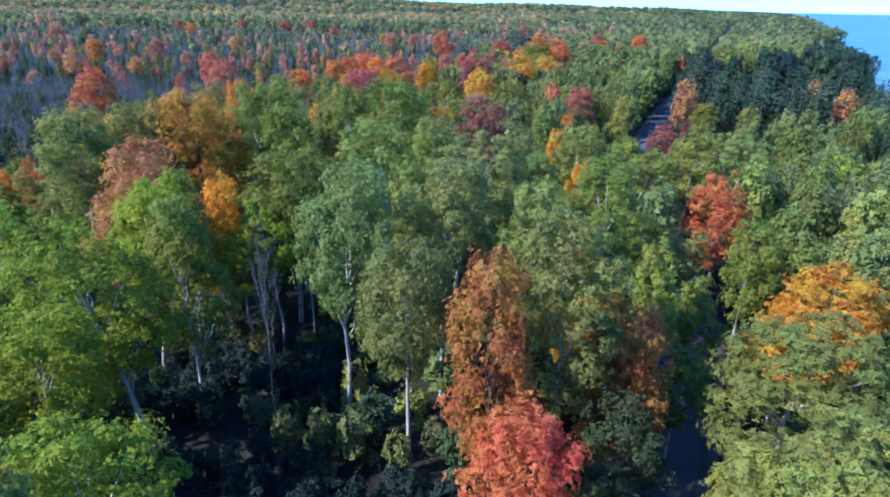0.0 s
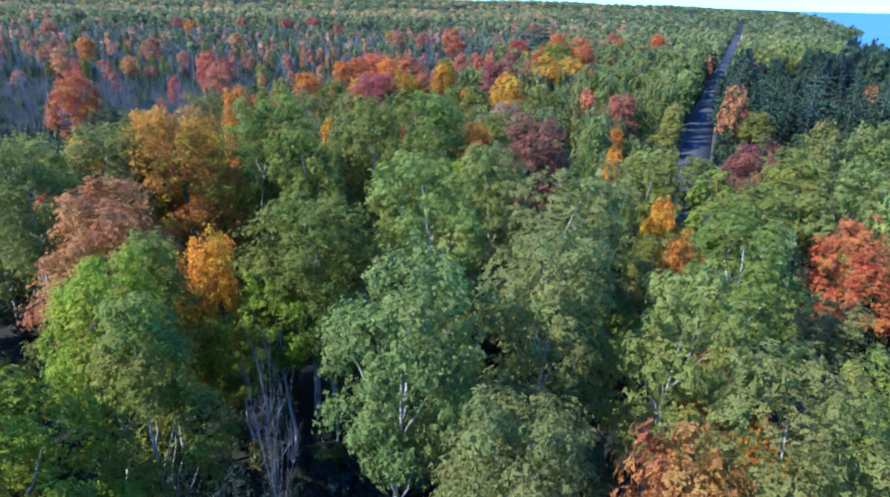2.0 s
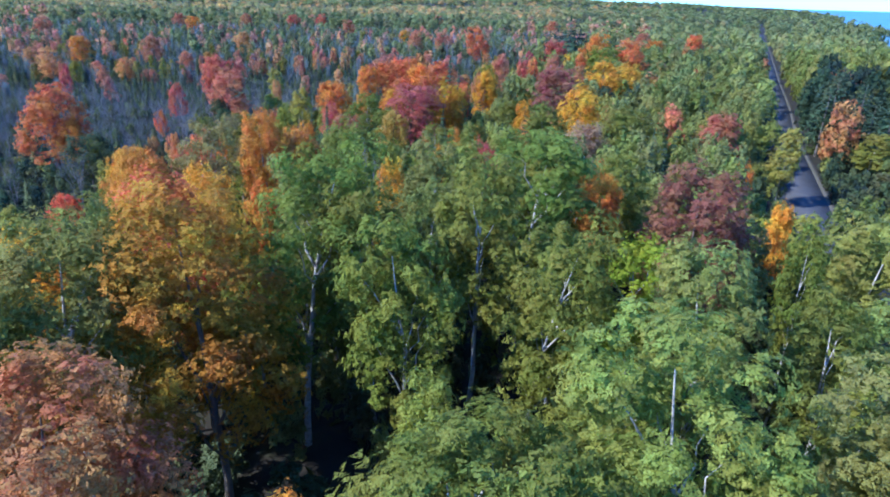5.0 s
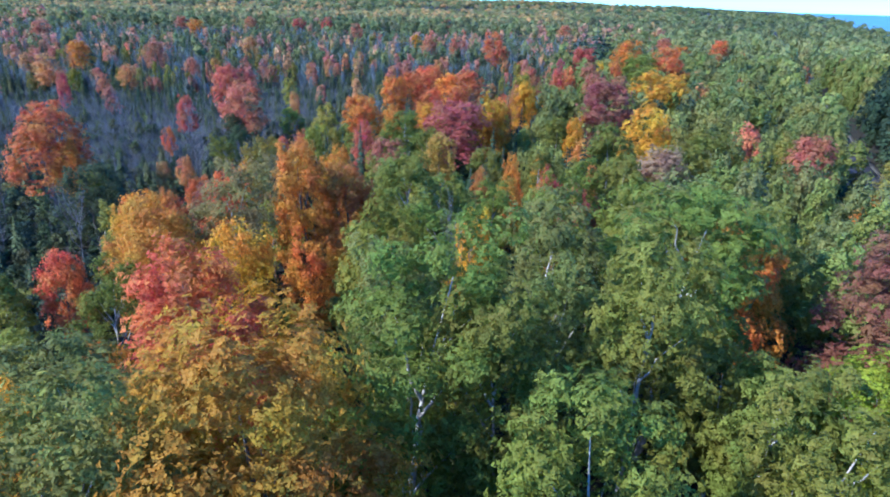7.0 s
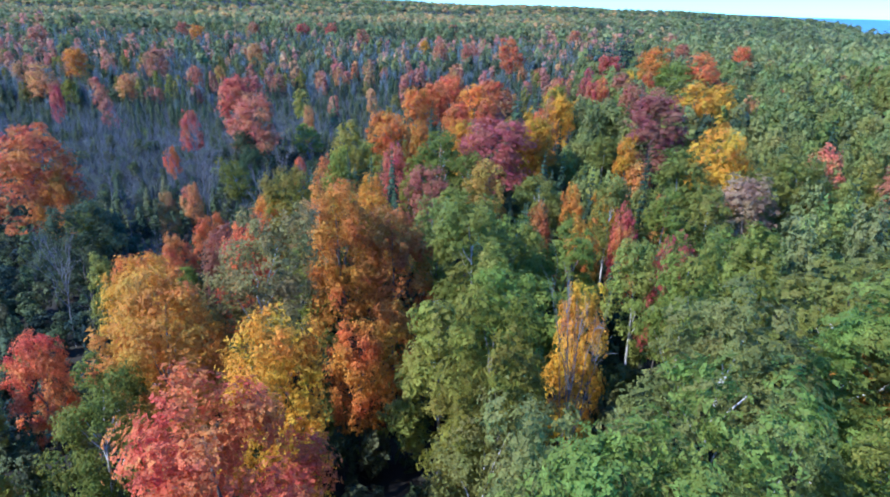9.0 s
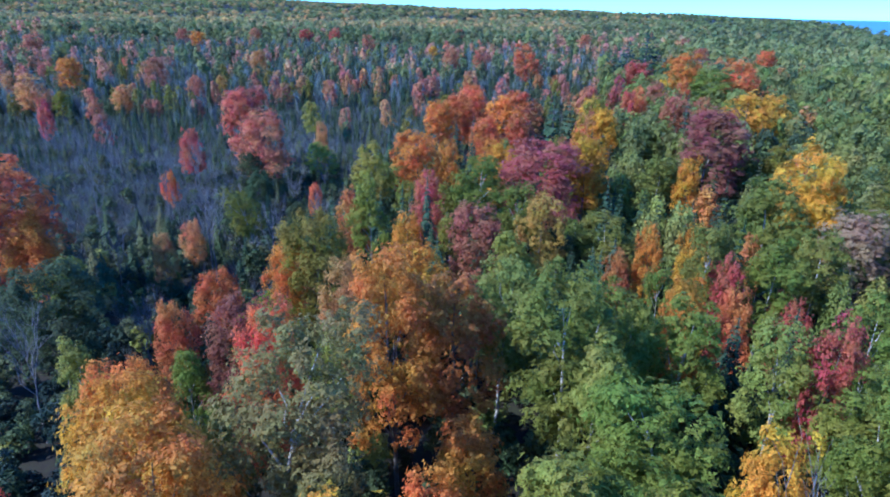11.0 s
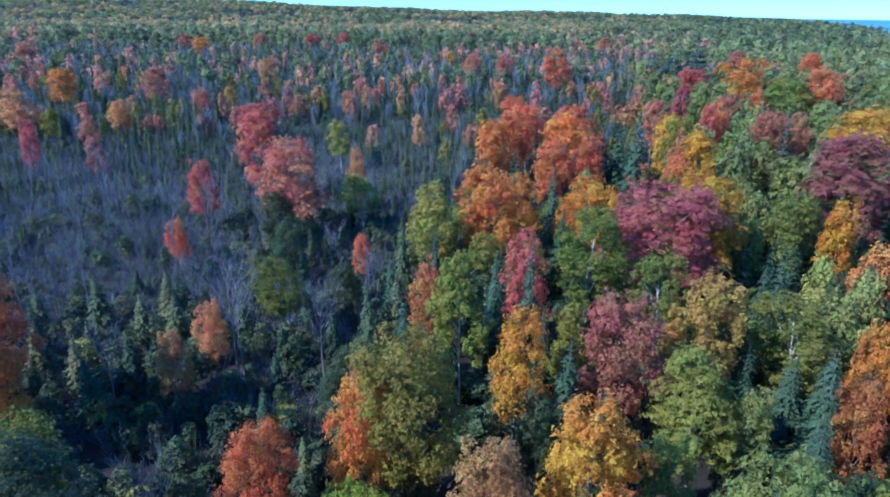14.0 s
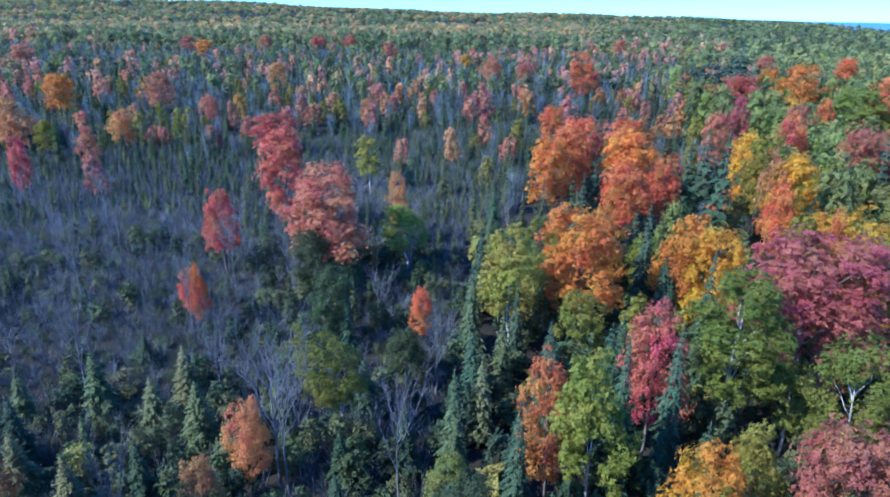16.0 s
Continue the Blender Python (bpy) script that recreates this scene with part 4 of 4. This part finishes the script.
# far hues lean pale and grey in place of haze
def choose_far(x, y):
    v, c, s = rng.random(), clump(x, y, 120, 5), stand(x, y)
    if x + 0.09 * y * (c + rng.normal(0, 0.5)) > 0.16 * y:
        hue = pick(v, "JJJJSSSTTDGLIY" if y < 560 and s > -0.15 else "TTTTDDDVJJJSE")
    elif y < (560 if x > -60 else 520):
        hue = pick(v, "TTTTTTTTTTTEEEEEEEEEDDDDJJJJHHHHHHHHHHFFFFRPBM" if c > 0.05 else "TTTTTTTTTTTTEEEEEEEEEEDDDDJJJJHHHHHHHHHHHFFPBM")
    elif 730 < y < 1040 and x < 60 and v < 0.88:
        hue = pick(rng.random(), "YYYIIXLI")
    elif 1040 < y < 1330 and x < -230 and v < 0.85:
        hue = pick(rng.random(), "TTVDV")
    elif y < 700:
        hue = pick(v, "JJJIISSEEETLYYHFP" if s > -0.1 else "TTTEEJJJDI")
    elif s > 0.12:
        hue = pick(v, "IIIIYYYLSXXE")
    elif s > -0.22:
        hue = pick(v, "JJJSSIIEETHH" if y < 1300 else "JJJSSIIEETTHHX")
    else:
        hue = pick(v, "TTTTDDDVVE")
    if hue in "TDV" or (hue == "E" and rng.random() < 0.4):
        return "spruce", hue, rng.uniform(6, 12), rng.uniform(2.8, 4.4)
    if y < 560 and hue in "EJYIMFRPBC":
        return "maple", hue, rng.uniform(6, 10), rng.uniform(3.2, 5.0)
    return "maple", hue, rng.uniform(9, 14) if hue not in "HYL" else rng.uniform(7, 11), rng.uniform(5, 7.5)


for name, label, some, shape in (("side_woods", "leafy woods in green and gold beside the road and the marsh", [t for t in set_back if t[0] != "spruce"], "round"),
                                 ("side_spruces", "dark spruces among the leafy woods", [t for t in set_back if t[0] == "spruce"], "spruce")):
    for v in range(3):
        one = some[v::3]
        woods(name, label, [t[1:3] for t in one], far_shape(shape, 320 + v, 1300 if shape == "round" else 110), [t[5] for t in one], [t[3] for t in one], [t[4] for t in one])
woods("outer_woods", "green aspen woods round the flight line", outer, far_shape("round", 330, 120), ["GGLQ"[int(rng.random() * 4)] for _ in outer], [rng.uniform(14, 18) for _ in outer], [rng.uniform(6, 8) for _ in outer])
scatter("mid_woods", "dense mixed {} woods in autumn colours", 186, 245, 4.5, 480, 90)
scatter("mid_woods", "dense mixed {} woods in autumn colours", 245, 330, 4.8, 240, 66)
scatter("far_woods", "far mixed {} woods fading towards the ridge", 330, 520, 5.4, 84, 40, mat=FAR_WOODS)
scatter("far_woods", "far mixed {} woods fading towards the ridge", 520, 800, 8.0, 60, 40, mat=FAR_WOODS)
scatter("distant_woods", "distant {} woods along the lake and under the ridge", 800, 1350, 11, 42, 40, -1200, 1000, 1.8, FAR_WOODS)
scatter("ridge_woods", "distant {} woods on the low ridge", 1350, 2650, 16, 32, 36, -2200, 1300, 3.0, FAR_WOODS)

# ---- brush of the marsh, rough growth of the clearing and under the trees ----
def brush(name, label, places, height, width, slivers, mat, seed, hues="", thick=1.0):
    """Thin upright twigs or blades fanning out of many feet, as one mesh."""
    r = np.random.default_rng(seed)
    p = np.repeat(np.array(places), slivers, 0)
    n = len(p)
    tall = np.repeat(r.uniform(0.55, 1.1, len(places)), slivers) * height
    foot = np.column_stack([p + r.normal(0, width * 0.25, (n, 2)), ground(p[:, 0], p[:, 1])])
    way = np.column_stack([r.normal(0, width, (n, 2)), r.uniform(0.45, 1.0, n) * tall])
    across = unit(np.column_stack([r.normal(size=(n, 2)), np.zeros(n)])) * r.uniform(0.012, 0.03, (n, 1)) * thick
    v = np.stack([foot - across, foot + across, foot + way], 1).reshape(-1, 3)
    tint = None
    if hues:
        each = np.array([TINT[hues[i]] for i in r.integers(0, len(hues), len(places))]) * r.uniform(0.75, 1.2, (len(places), 1))
        tint = np.repeat(np.column_stack([each, np.ones(len(places))]), 3 * slivers, 0)
    return tagged(new(name, solid(name, v, np.arange(3 * n).reshape(-1, 3), [mat], tint=tint)), label, "brush", kind="stuff")


wet = [p for p in spots(-240, -45, 98, 300, 1.7) if marsh(*p) and rng.random() < 0.06 + 0.94 * float(ease(118, 150, p[1]))]
brush("marsh_brush", "grey leafless alder and willow brush of the marsh", wet, 3.0, 0.8, 40, TWIG, 21)
beyond = [p for p in spots(-300, 10, 200, 420, 3.4) if not marsh(*p) and abs(p[0] - road_x(p[1])) > 8]
brush("woodland_brush", "grey leafless brush between the far trees", beyond, 4.0, 0.9, 18, FAR_TWIGS, 22, "EDDHTJE", 1.3)
open_ = [p for p in spots(25, 120, 112, 190, 1.6) if clearing(*p)]
low = [p for p in spots(-110, 80, 14, 190, 3.3) if not marsh(*p) and not any((p[0] - a) ** 2 + (p[1] - b) ** 2 < r * r for a, b, r in DARK_GAPS[2:]) and abs(p[0] - road_x(p[1])) > 4.6]
bush = far_shape("round", 400, 96)
woods("understorey", "low leafy bushes under the trees", low, bush, ["DEDGDJEYDT"[int(rng.random() * 10)] for _ in low], [rng.uniform(1.5, 6.0) for _ in low], [rng.uniform(1.8, 3.6) for _ in low])
# the gap's deep shade is put into very dark bushes and scrub
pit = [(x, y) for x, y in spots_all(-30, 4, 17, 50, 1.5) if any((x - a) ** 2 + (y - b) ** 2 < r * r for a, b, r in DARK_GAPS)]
woods("gap_bushes", "added bushes tinted near-black for the shade in the gap under the aspens", pit, bush, ["V" for _ in pit], [rng.uniform(1.2, 3.4) for _ in pit], [rng.uniform(1.4, 2.6) for _ in pit])
brush("shaded_scrub", "leafless scrub tinted near-black for the shade in the gap under the aspens", pit, 5.0, 0.5, 40, FAR_TWIGS, 33, "V", 0.7)
# very dark scrub tints stand for the shade lying on the clearing
woods("clearing_scrub", "rough scrub of the clearing beside the road, tinted very dark for shade", open_, bush, ["VDVT"[int(rng.random() * 4)] for _ in open_], [rng.uniform(0.6, 3.0) for _ in open_], [rng.uniform(0.8, 1.8) for _ in open_])
near = [p for p in spots(-150, -45, 124, 190, 2.1) if marsh(*p)]
brush("marsh_shrubs", "soft olive and rusty shrubs among the grey marsh brush", near, 2.4, 0.6, 60, FAR_TWIGS, 31, "EEEDHHETEDDJ", 0.85)
leafy = [p for p in spots(-150, -45, 98, 185, 2.0) if marsh(*p) and rng.random() < 0.95 - 0.7 * float(ease(128, 160, p[1]))]
woods("marsh_bushes", "low dark olive bushes in the grey marsh brush", leafy, far_shape("round", 401, 210), [pick(rng.random(), "EDDTVDEDTVVDYE" if p[1] < 142 else "EEDDTE") for p in leafy], [rng.uniform(1.0, 3.4) for _ in leafy], [rng.uniform(1.1, 2.7) for _ in leafy])
more = [p for p in spots(-240, -40, 190, 300, 2.9) if marsh(*p)]
brush("marsh_shrubs", "soft olive and grey shrubs among the grey marsh brush", more, 3.2, 0.7, 30, FAR_TWIGS, 32, "EDJEDTEH", 2.0)
firs_all = [p for p in spots(-240, -40, 150, 300, 2.6) if marsh(*p) and clump(*p, 22, 3) > 0.35 - 0.010 * (p[1] - 150)]
for v in range(3):
    firs = firs_all[v::3]
    woods("marsh_conifers", "crowded small spruces and larches of the marsh", firs, far_shape("spruce", 402 + v, 60), ["ETED"[int(rng.random() * 4)] for _ in firs], [rng.uniform(1.6, 5.6) for _ in firs], [rng.uniform(1.2, 2.4) for _ in firs])
